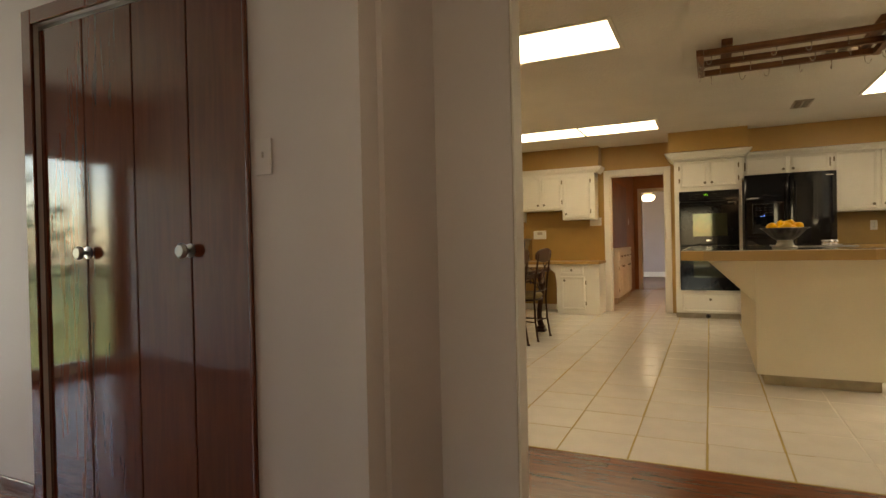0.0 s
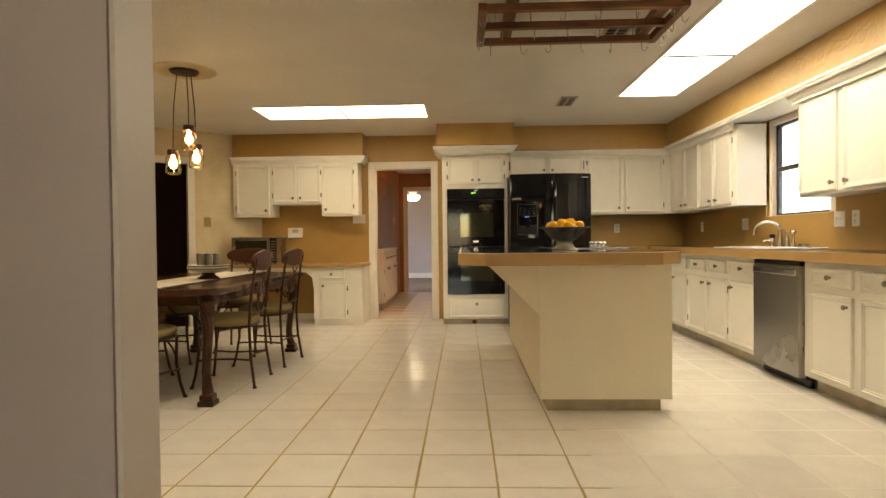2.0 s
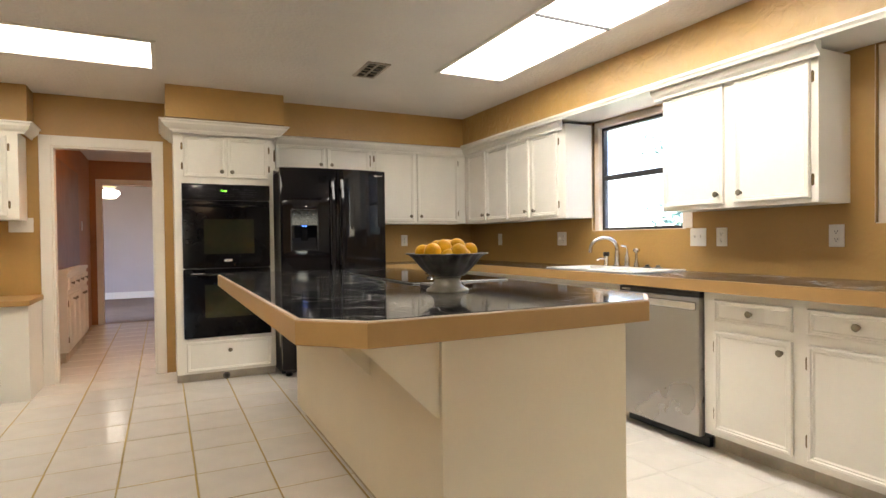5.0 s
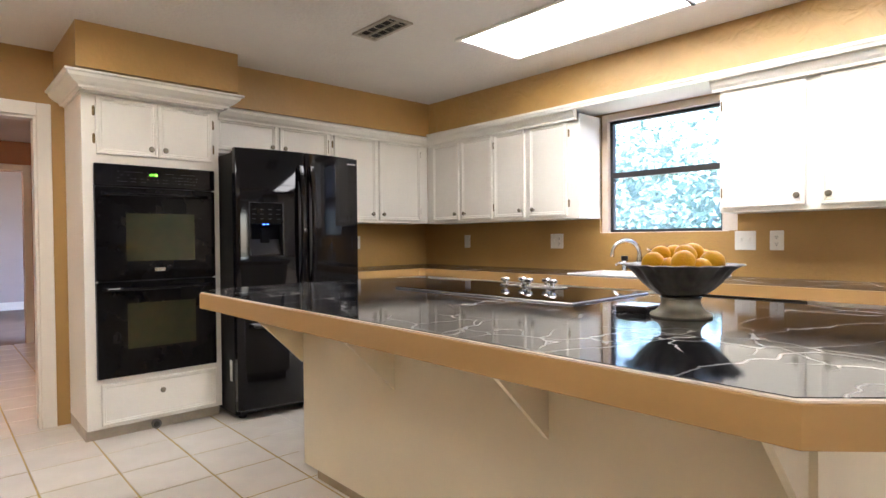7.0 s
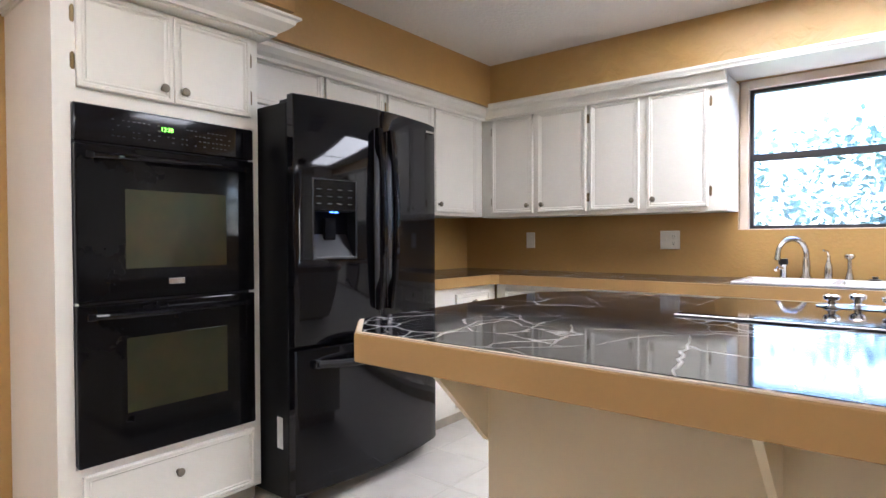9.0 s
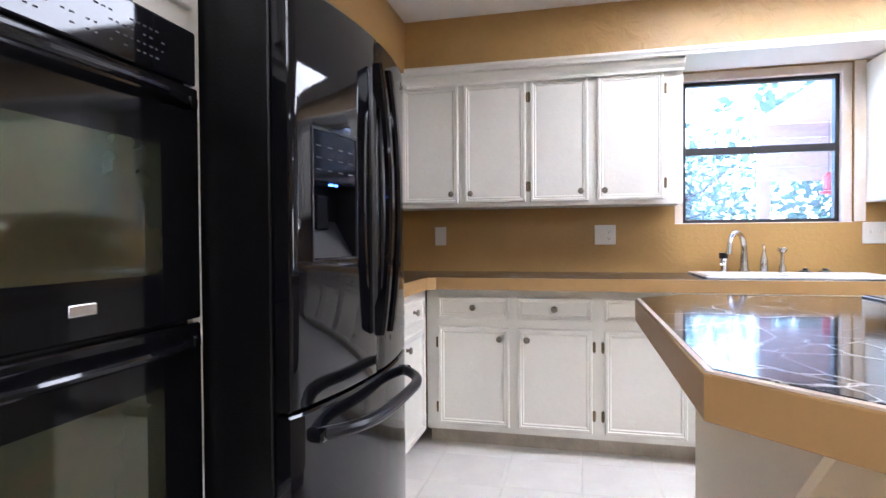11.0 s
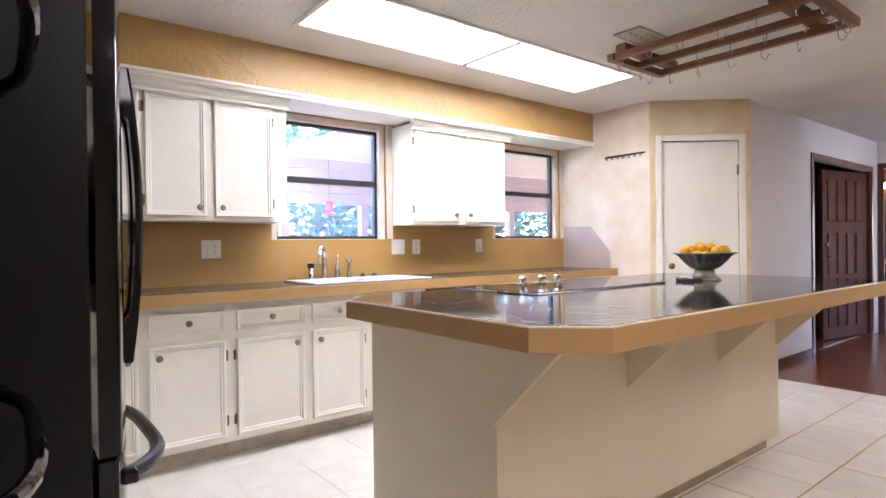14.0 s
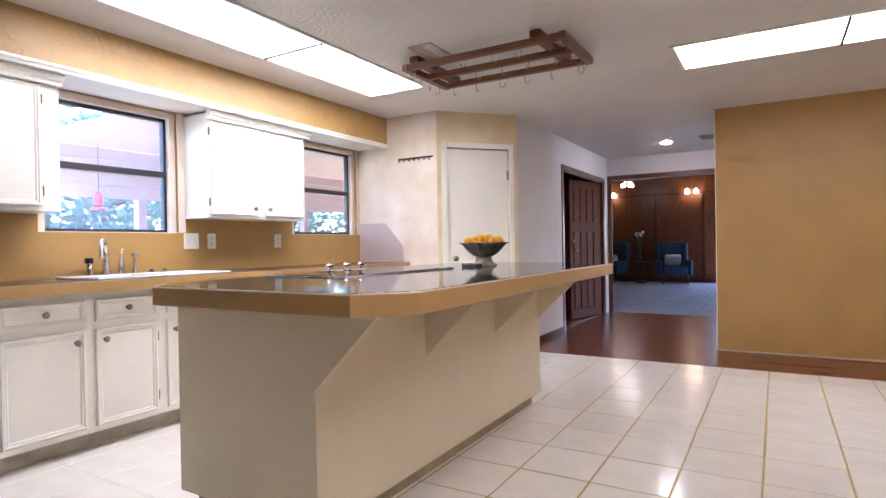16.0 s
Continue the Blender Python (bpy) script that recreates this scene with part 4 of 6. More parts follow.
part("lever", tube(bmesh.new(), [(0, 0, 0.13), (-0.01, 0.004, 0.152), (-0.045, 0.02, 0.160)], 0.006, 8), "nickel", sd, smooth=True)
sp = thing("side_sprayer", pose(fx, 6.183, zt), "brushed nickel side sprayer on the sink ledge", "sprayer")
part("holder", lathe(bmesh.new(), [(0.022, 0), (0.020, 0.01), (0.011, 0.05), (0.010, 0.11)], 16), "nickel", sp, smooth=True)
part("head", lathe(bmesh.new(), [(0.012, 0.108), (0.024, 0.118), (0.026, 0.128), (0.022, 0.138)], 16), "nickel", sp, smooth=True)
wf = thing("water_filter_tap", pose(fx - 0.01, 6.49, zt), "small chrome tap with a black cap", "tap")
part("stem", lathe(bmesh.new(), [(0.020, 0), (0.019, 0.05), (0.021, 0.075)], 16), "chrome", wf, smooth=True)
part("cap", lathe(bmesh.new(), [(0.024, 0.076), (0.025, 0.083), (0.025, 0.106), (0.022, 0.110)], 16), "black_soft", wf)
part("nozzle", tube(bmesh.new(), [(-0.01, 0, 0.055), (-0.05, 0.02, 0.06), (-0.07, 0.028, 0.045)], 0.009, 8), "chrome", wf, smooth=True)
for y, r in ((6.072, 0.024), (5.971, 0.026)):
    st = part("sink_stopper", lathe(bmesh.new(), [(r * 1.25, 0), (r * 1.25, 0.005), (r * 0.6, 0.010), (r * 0.5, 0.018), (r * 0.7, 0.022)], 18), "black_soft" if y > 6 else "pewter", smooth=True)
    st.matrix_basis = pose(fx - 0.01, y, zt)
    tagged(st, "small round sink stopper on the ledge", "stopper", "sink stoppers")

# ---- island ----
IT = 0.976
isl = thing("kitchen_island", pose(1.24, 5.81, 0), "cream island under an overhanging black veined top", "kitchen island")
LOC = Matrix.Translation((-1.24, -5.81, 0))
bm = box(0.845, 1.635, 4.70, 6.93, 0.08, 0.902)
bm.transform(LOC)
part("body", bm, "island", isl)
bm = box(0.893, 1.58, 4.747, 6.885, 0, 0.0795)
bm.transform(LOC)
part("toe_board", bm, "toe_brown", isl, "recessed scuffed tan toe board")
for y in (4.718, 5.405, 6.172, 6.93):
    bm = prism(bmesh.new(), [(0.8445, 0.592), (0.8445, 0.9018), (0.53, 0.9018)], -0.018, 0)
    bm.transform(LOC @ pose(0, y, 0, 90))
    part("bracket", bm, "island", isl)
bm = prism(bmesh.new(), octagon(0.358, 1.648, 4.448, 7.130, 0.152), IT - 0.073, IT - 0.0055)
es = [e for e in bm.edges if abs(e.verts[0].co.z - e.verts[1].co.z) < 1e-4]
bmesh.ops.bevel(bm, geom=es, offset=0.003, segments=2, affect="EDGES", profile=0.5)
bm.transform(LOC)
part("edge_band", bm, "ochre_edge", isl, "tan painted edge band")
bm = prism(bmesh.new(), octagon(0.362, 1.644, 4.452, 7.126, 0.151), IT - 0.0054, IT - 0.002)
bm.transform(LOC)
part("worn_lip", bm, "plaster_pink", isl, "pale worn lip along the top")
bm = prism(bmesh.new(), octagon(0.372, 1.634, 4.462, 7.116, 0.149), IT - 0.0019, IT)
bm.transform(LOC)
part("laminate_top", bm, "marble", isl, "black laminate with pale veins")

ck = thing("cooktop", pose(1.345, 5.975, IT), "black glass electric cooktop with a steel rim", "cooktop")
part("rim", box(-0.265, 0.265, -0.495, 0.495, 0.0003, 0.006, 0.003), "steel", ck)
part("glass_plate", box(-0.255, 0.255, -0.485, 0.485, 0.0062, 0.0085), "cooktop", ck)
bm = prism(bmesh.new(), octagon(0.10, 0.225, -0.16, 0.20, 0.04), 0.0086, 0.011)
part("control_plate", bm, "steel", ck)
for x, y in ((0.135, 0.16), (0.19, 0.10), (0.135, 0.02), (0.19, -0.04), (0.14, -0.11)):
    k = part("knob", lathe(bmesh.new(), [(0.022, 0.011), (0.022, 0.015), (0.010, 0.018), (0.010, 0.028), (0.022, 0.033), (0.023, 0.043), (0.016, 0.048)], 16), "chrome", ck, smooth=True)
    k.location = (x, y, 0)

# fruit bowl
bw = thing("fruit_bowl", pose(1.07, 5.10, IT), "dark pewter fluted pedestal bowl", "bowl")
part("pedestal", lathe(bmesh.new(), [(r * 0.84, z * 0.80) for r, z in [(0.100, 0), (0.103, 0.006), (0.098, 0.014), (0.084, 0.020), (0.070, 0.034), (0.063, 0.055), (0.064, 0.066), (0.070, 0.071), (0.045, 0.076)]], 32), "pewter_pale", bw, smooth=True)
N = 18
wave = lambda a, i: 1 + 0.075 * (min(i, 7) / 7) ** 1.6 * math.cos(N * a) if i < 9 else 0.97
prof = [(0.055, 0.074), (0.078, 0.080), (0.103, 0.098), (0.126, 0.122), (0.144, 0.146), (0.158, 0.166), (0.174, 0.180), (0.188, 0.184), (0.183, 0.187), (0.156, 0.175), (0.137, 0.146), (0.118, 0.122), (0.09, 0.100), (0.03, 0.092)]
prof = [(r * 0.85, z * 0.82) for r, z in prof]
part("bowl", lathe(bmesh.new(), prof, 108, wave=wave), "pewter", bw, "dark mottled fluted bowl", smooth=True)
spots = [(0.0, 0.078, 0.166), (0.074, 0.028, 0.166), (0.050, -0.064, 0.166), (-0.032, -0.082, 0.166), (-0.082, 0.0, 0.166), (-0.054, 0.064, 0.166), (0.105, -0.030, 0.192),
         (0.02, 0.03, 0.206), (-0.03, -0.03, 0.212), (0.045, -0.020, 0.214), (-0.02, 0.06, 0.208), (0.095, 0.062, 0.190), (-0.100, -0.055, 0.190), (-0.105, 0.045, 0.188), (0.01, -0.100, 0.190)]
for i, (x, y, z) in enumerate(spots):
    r = 0.031 + 0.005 * ((i * 7) % 5) / 5
    bm = bmesh.new()
    bmesh.ops.create_uvsphere(bm, u_segments=20, v_segments=12, radius=r)
    for v in bm.verts:
        v.co.z *= 0.94
        v.co *= 1 + 0.015 * noise.noise(v.co * 30 + Vector((i, 0, 0)))
        if v.co.xy.length < 0.012 and v.co.z > 0:
            v.co.z -= 0.003
    o = part("orange", bm, "orange", smooth=True)
    o.matrix_basis = pose(1.07 + 0.86 * x, 5.10 + 0.86 * y, IT + 0.84 * z, 40 * i, 25 * i, 0)
    tagged(o, "ripe orange heaped in the pewter bowl", "orange", "oranges in the bowl")
cb = thing("coaster_stack", pose(1.085, 5.24, IT), "small black box with a steel edge beside the bowl", "box")
part("case", box(-0.05, 0.05, -0.05, 0.05, 0.0, 0.016, 0.003), "black_soft", cb)
part("lid", box(-0.052, 0.052, -0.052, 0.052, 0.0165, 0.024, 0.002), "steel", cb)


# ---- appliances ----
def bowed(x0, x1, z0, z1, yc, bow, cx, hw, back, n=14, rnd=0.006):
    """A door slab whose front bows out over the width 2 * hw round cx."""
    bm = bmesh.new()
    cols = []
    for k in range(n + 1):
        u = k / n
        x = x0 + (x1 - x0) * u
        y = yc + bow * ((x - cx) / hw) ** 2
        e = min(x - x0, x1 - x)
        if e < rnd:
            y += rnd - math.sqrt(max(0, rnd * rnd - (rnd - e) ** 2))
        cols.append([bm.verts.new(p) for p in ((x, back, z0), (x, y + 0.006, z0), (x, y, z0 + 0.006), (x, y, z1 - 0.006), (x, y + 0.006, z1), (x, back, z1))])
    for a, b in zip(cols, cols[1:]):
        for i in range(6):
            j = (i + 1) % 6
            bm.faces.new((a[i], b[i], b[j], a[j]))
    bm.faces.new(cols[0])
    bm.faces.new(cols[-1][::-1])
    return bm


def bowed_with_well(x0, x1, z0, z1, hole, yc, bow, cx, hw, back, n=16, rnd=0.006):
    """A bowed door slab with a rectangular opening (x0, x1, z0, z1) through its front."""
    bm = bmesh.new()
    hx0, hx1, hz0, hz1 = hole
    xs = sorted({*[x0 + (x1 - x0) * k / n for k in range(n + 1)], hx0, hx1, x0 + 0.002, x1 - 0.002})
    zs = (z0 + 0.006, hz0, hz1, z1 - 0.006)

    def front_y(x):
        y, e = yc + bow * ((x - cx) / hw) ** 2, min(x - x0, x1 - x)
        return y + (rnd - math.sqrt(max(0, rnd * rnd - (rnd - e) ** 2)) if e < rnd else 0)

    cols = [[bm.verts.new(v) for v in ((x, back, z0), (x, front_y(x) + 0.006, z0), *[(x, front_y(x), z) for z in zs], (x, front_y(x) + 0.006, z1), (x, back, z1))] for x in xs]
    for (xa, a), (xb, b) in zip(zip(xs, cols), zip(xs[1:], cols[1:])):
        for i in range(8):
            if i == 3 and xa >= hx0 - 1e-6 and xb <= hx1 + 1e-6:
                continue
            j = (i + 1) % 8
            bm.faces.new((a[i], b[i], b[j], a[j]))
    bm.faces.new(cols[0])
    bm.faces.new(cols[-1][::-1])
    return bm


fr = thing("refrigerator", pose(1.424, 7.943, 0), "black french-door refrigerator with an ice dispenser", "refrigerator")
part("case", box(-0.472, 0.458, 0.115, 0.83, 0.035, 1.795, 0.008), "black_tex", fr)
FB = dict(yc=0.0, bow=0.060, cx=0, hw=0.476, back=0.105)
WELL = (-0.391, -0.167, 1.105, 1.462)
dl = part("door", bowed_with_well(-0.476, -0.003, 0.722, 1.82, WELL, **FB), "black", fr, "door with the ice dispenser")
dR = part("door", bowed(0.003, 0.476, 0.722, 1.82, **FB), "black", fr, "plain door", smooth=True)
fz = part("freezer_drawer", bowed(-0.476, 0.476, 0.075, 0.712, n=28, **FB), "black", fr, smooth=True)
for poly in dl.data.polygons:
    poly.use_smooth = abs(poly.normal.y) > 0.8


def bow_handle(p0, p1, out, r, name, parent, mat="black", n=14):
    """A bowed bar whose ends meet the door."""
    p0, p1, out = Vector(p0), Vector(p1), Vector(out)
    pts = [p0.lerp(p1, k / n) + out * (1 - (2 * k / n - 1) ** 4) for k in range(n + 1)]
    return part(name, tube(bmesh.new(), pts, r, 10), mat, parent, smooth=True)


for s, d in ((-1, dl), (1, dR)):
    bm = bmesh.new()
    x0, n, rings = s * 0.042, 28, []
    for k in range(n + 1):
        u = 2 * k / n - 1
        o = -0.036 - 0.032 * (1 - u * u)
        i = o + 0.022 if abs(u) < 0.70 else min(-0.006, o + 0.022 + (abs(u) - 0.70) * 0.9)
        w = 0.018 - 0.003 * u * u
        rings.append([bm.verts.new((x0 + a * w, y, 1.288 + u * 0.435)) for a, y in ((-1, i), (-1, o + 0.008), (-0.55, o), (0.55, o), (1, o + 0.008), (1, i))])
    for a, b in zip(rings, rings[1:]):
        for k in range(6):
            bm.faces.new((a[k], a[(k + 1) % 6], b[(k + 1) % 6], b[k]))
    bm.faces.new(rings[0])
    bm.faces.new(rings[-1][::-1])
    part("handle", bm, "black", d, smooth=True)
    part("handle_base", box(x0 - 0.013, x0 + 0.013, -0.0075, 0.004, 0.86, 1.716, 0.003), "steel_dark", d, "dark satin strip behind the handle")
bow_handle((-0.385, 0.038, 0.640), (0.385, 0.038, 0.640), (0, -0.115, 0), 0.019, "handle", fz, "black_soft", n=18)
for x in (-0.405, 0.365):
    part("handle_mount", box(x, x + 0.04, 0.012, 0.07, 0.622, 0.658, 0.008), "black", fz)
# dispenser set into the door: thin rim, glossy panel above, dark well with a slanted chute and tray below
TILT = math.degrees(math.atan2(-0.0331, 0.224))
dp = part("dispenser", wall_with_holes(bmesh.new(), -0.003, 0.229, 1.102, 1.465, -0.002, 0.004, [(0.003, 0.223, 1.108, 1.459)]), "black_soft", dl, "thin dark rim of the dispenser")
dp.matrix_basis = pose(-0.391, 0.0397, 0, 0, 0, TILT)
part("control_panel", box(0.003, 0.223, 0.0005, 0.02, 1.322, 1.4585, 0.002), "oven_black", dp, "glossy control panel")
bm = wall_with_holes(bmesh.new(), 0.0005, 0.2255, 1.1055, 1.3215, 0.004, 0.07, [(0.0035, 0.2225, 1.1085, 1.3185)])
bx(bm, 0.0005, 0.2255, 0.0702, 0.074, 1.1055, 1.3215)
part("well", bm, "matte_black", dp, "dark recessed dispenser well")
part("paddle", box(0.085, 0.145, 0.045, 0.062, 1.19, 1.29, 0.006), "matte_black", dp)
bm = prism(bmesh.new(), [(0.010, 1.113), (0.069, 1.113), (0.069, 1.215)], 0.012, 0.214)
bm.transform(Matrix(((0, 0, 1, 0), (1, 0, 0, 0), (0, 1, 0, 0), (0, 0, 0, 1))))
part("chute", bm, "black_soft", dp)
part("tray", box(0.006, 0.22, -0.008, 0.03, 1.1087, 1.1127, 0.002), "black", dp)
for x in (0.09, 0.115):
    part("blue_lamp", box(x, x + 0.014, 0.004, 0.010, 1.312, 1.317), "led_blue", dp)
bm = bmesh.new()
for r in range(3):
    for c in range(4):
        bx(bm, 0.018 + c * 0.054, 0.042 + c * 0.054, -0.0004, 0.0004, 1.350 + r * 0.032, 1.3535 + r * 0.032)
part("button_marks", bm, "mark", dp)["kind"] = "stuff"
part("name_plate", box(0.365, 0.44, 0.0335, 0.058, 1.768, 1.779), "nickel", dR, "small silver plate")
part("rating_label", box(-0.4735, -0.4722, 0.16, 0.20, 0.26, 0.40), "label", fr, "white paper label")
for x in (-0.40, 0.40):
    part("foot", lathe(bmesh.new(), [(0.028, 0), (0.030, 0.02), (0.016, 0.032), (0.016, 0.036)], 14), "black_soft", fr).location = (x, 0.18, 0)
part("grille", box(-0.44, 0.44, 0.102, 0.114, 0.04, 0.074), "black_soft", fr)
for x in (-0.40, 0.40):
    part("hinge_cover", box(x - 0.05, x + 0.05, 0.06, 0.20, 1.7955, 1.815, 0.006), "black_soft", fr)

ov = thing("double_oven", pose(0.5455, 8.253, 0), "black built-in double wall oven", "oven")
part("chassis", box(-0.343, 0.343, 0.005, 0.50, 0.375, 1.675), "black_soft", ov)
cp = part("control_panel", box(-0.354, 0.354, -0.022, 0.004, 1.546, 1.68, 0.006), "black", ov, "glossy black control panel")
bm = bmesh.new()
random.seed(5)
for r in range(4):
    for c in range(26):
        x = -0.23 + c * 0.0185
        if -0.06 < x < 0.03 and r > 1 or random.random() < 0.35:
            continue
        bx(bm, x, x + 0.007 + 0.004 * random.random(), -0.0228, -0.0218, 1.575 + r * 0.020, 1.5785 + r * 0.020)
part("button_marks", bm, "mark", cp)["kind"] = "stuff"
cu = bpy.data.curves.new("clock_digits", "FONT")
cu.body, cu.size, cu.extrude = "12:38", 0.022, 0.0004
tx = new("clock_digits", cu)
bpy.context.view_layer.update()
me = bpy.data.meshes.new_from_object(tx.evaluated_get(bpy.context.evaluated_depsgraph_get()))
bpy.data.objects.remove(tx)
me.materials.clear()
me.materials.append(M["led_green"])
tx = new("clock_digits", me)
tx.parent, tx["label"] = cp, "green clock digits"
tx.matrix_basis = pose(-0.052, -0.0224, 1.618, 90)
for z0, z1, zw0, zw1 in ((0.968, 1.538, 1.085, 1.382), (0.378, 0.958, 0.545, 0.826)):
    d = part("oven_door", box(-0.353, 0.350, -0.030, 0.004, z0, z1, 0.006), "oven_black", ov)
    part("window_glass", box(-0.19, 0.215, -0.0312, -0.029, zw0, zw1, 0.0005), "oven_glass", d, "dark tinted oven glass")
    bow_handle((-0.31, -0.030, z1 - 0.042), (0.31, -0.030, z1 - 0.042), (0, -0.045, 0), 0.012, "handle", d)
    for x in (-0.325, 0.295):
        part("handle_mount", box(x, x + 0.03, -0.05, -0.029, z1 - 0.056, z1 - 0.028, 0.005), "black", d)
    if z1 > 1:
        part("name_plate", box(-0.033, 0.033, -0.034, -0.030, 1.018, 1.042, 0.003), "nickel", d, "small silver plate")
for s in (-1, 1):
    part("door_hinge_gap", box(s * 0.347 - 0.006, s * 0.347 + 0.006, -0.012, 0.003, 0.9585, 0.9675), "trim", ov)
dr_ = thing("drain_pipe", pose(0.52, 8.275, 0), "stub of grey drain pipe under the oven cabinet", "pipe")
part("pipe", cyl(cyl(bmesh.new(), (0, 0.04, 0.035), (0, -0.01, 0.035), 0.022, 0.024, 14), (0, -0.01, 0.035), (0, -0.016, 0.035), 0.030, 0.030, 14), "pewter", dr_)
part("cap", cyl(bmesh.new(), (0.0, -0.0165, 0.035), (0.0, -0.02, 0.035), 0.018, 0.016, 14), "dark", dr_)

dwm = thing("dishwasher", at_wall(2.70, 5.83, 0, E_), "stainless steel dishwasher under the counter", "dishwasher")
part("tub", box(0.004, 0.612, 0.03, 0.55, 0.06, 0.872), "black_soft", dwm)
dd = part("door", box(0.006, 0.610, -0.022, 0.0295, 0.075, 0.845, 0.006), "steel", dwm, "brushed steel door")
part("top_strip", box(0.006, 0.610, -0.016, 0.0295, 0.8455, 0.878, 0.003), "black_soft", dwm)
bm = box(0.02, 0.596, -0.034, -0.0225, 0.775, 0.822, 0.008)
part("handle", bm, "nickel", dd, "full-width steel pocket handle")
part("name_plate", box(0.03, 0.10, -0.0175, -0.0162, 0.855, 0.866), "nickel", dwm)
part("toe_panel", box(0.006, 0.61, 0.06, 0.09, 0.005, 0.0595), "black_soft", dwm)
mw = thing("microwave", pose(-2.25, 8.50, 0.7665), "steel and black countertop microwave on the desk", "microwave")
part("case", box(-0.29, 0.29, -0.18, 0.18, 0.012, 0.345, 0.006), "steel", mw)
d = part("door", box(-0.285, 0.20, -0.205, -0.181, 0.02, 0.335, 0.004), "steel", mw)
part("window_glass", box(-0.235, 0.165, -0.2065, -0.204, 0.07, 0.30), "oven_glass", d)
cp = part("control_panel", box(0.203, 0.285, -0.203, -0.181, 0.02, 0.335, 0.004), "black_soft", mw)
bm = bmesh.new()
for r in range(8):
    bx(bm, 0.215, 0.275, -0.2045, -0.2028, 0.05 + r * 0.033, 0.062 + r * 0.033)
part("keypad", bm, "steel", cp)
for x in (-0.25, 0.25):
    for y in (-0.15, 0.15):
        part("foot", cyl(bmesh.new(), (x, y, 0), (x, y, 0.012), 0.012, seg=10), "black_soft", mw)


# ---- plates, thermostat and other small fittings ----
def wall_plate(m, w, kinds, mat="plate", label="ivory wall plate above the counter"):
    """Facing -y at its middle; kinds: 's' switch, 'o' outlet, 'r' rocker, 'b' blank."""
    p = thing("wall_plate", m, label, "wall plate", "wall plates")
    part("plate", box(-w / 2, w / 2, -0.006, 0, -0.06, 0.06, 0.003), mat, p)
    for i, k in enumerate(kinds):
        x = (i - (len(kinds) - 1) / 2) * 0.046
        if k == "s":
            part("toggle", box(x - 0.005, x + 0.005, -0.017, -0.006, -0.004, 0.016, 0.002), mat, p)
        elif k == "r":
            part("rocker", box(x - 0.016, x + 0.016, -0.010, -0.006, -0.032, 0.032, 0.002), mat, p)
        elif k == "o":
            for z in (-0.021, 0.021):
                part("socket", cyl(bmesh.new(), (x, -0.006, z), (x, -0.0085, z), 0.016, seg=18), mat, p)
                bm = box(x - 0.008, x - 0.0055, -0.0095, -0.0084, z - 0.002, z + 0.008)
                bx(bm, x + 0.0055, x + 0.008, -0.0095, -0.0084, z - 0.002, z + 0.008)
                bx(bm, x - 0.003, x + 0.003, -0.0095, -0.0084, z - 0.011, z - 0.006)
                part("slots", bm, "dark", p)
    return p


for y, w, k in ((7.141, 0.125, "so"), (5.699, 0.125, "ss"), (5.52, 0.078, "o"), (4.83, 0.078, "o"), (8.18, 0.074, "r")):
    wall_plate(at_wall(3.2665, y, 1.18, E_), w, k)
wall_plate(pose(2.412, 8.7895, 1.18), 0.074, "o")
wall_plate(pose(-1.0, 8.7895, 1.345), 0.17, "sss", label="ivory triple switch plate beside the doorway")
wall_plate(pose(-0.77, 1.5295, 1.366), 0.072, "s", "hall_wall", label="pale switch plate beside the coat closet")
wall_plate(dw.matrix_basis @ pose(-0.70, 0, 1.31), 0.08, "s", "almond", "wooden switch plate beside the dark doorway")
th = thing("thermostat", pose(-1.862, 8.7895, 1.168), "white wall thermostat with a grey display", "thermostat")
part("case", box(-0.10, 0.10, -0.028, 0, -0.066, 0.066, 0.008), "plate", th)
part("display", box(-0.035, 0.045, -0.0295, -0.0275, 0.0, 0.045), "vent", th)
hr = thing("hook_rail", pose(2.54, 3.6605, 2.0), "dark metal hook rail on the rubbed plaster", "hook rail")
part("rail", box(-0.21, 0.21, 0, 0.008, -0.008, 0.008, 0.002), "iron", hr)
for k in range(7):
    x = -0.18 + k * 0.06
    part("hook", tube(bmesh.new(), [(x, 0.008, 0.0), (x, 0.012, -0.02), (x, 0.026, -0.032), (x, 0.038, -0.022), (x, 0.036, -0.012)], 0.003, 6), "iron", hr)
bm = prism(bmesh.new(), [(2.70, 0.952), (3.262, 0.952), (3.262, 1.36), (2.93, 1.355), (2.71, 1.115)], -0.0025, 0)
bs = part("backsplash_paint", bm, "taupe")
bs.matrix_basis = pose(0, 3.6605, 0, 90)
tagged(bs, "taupe painted splash area over the counter end", "paint", kind="structure")


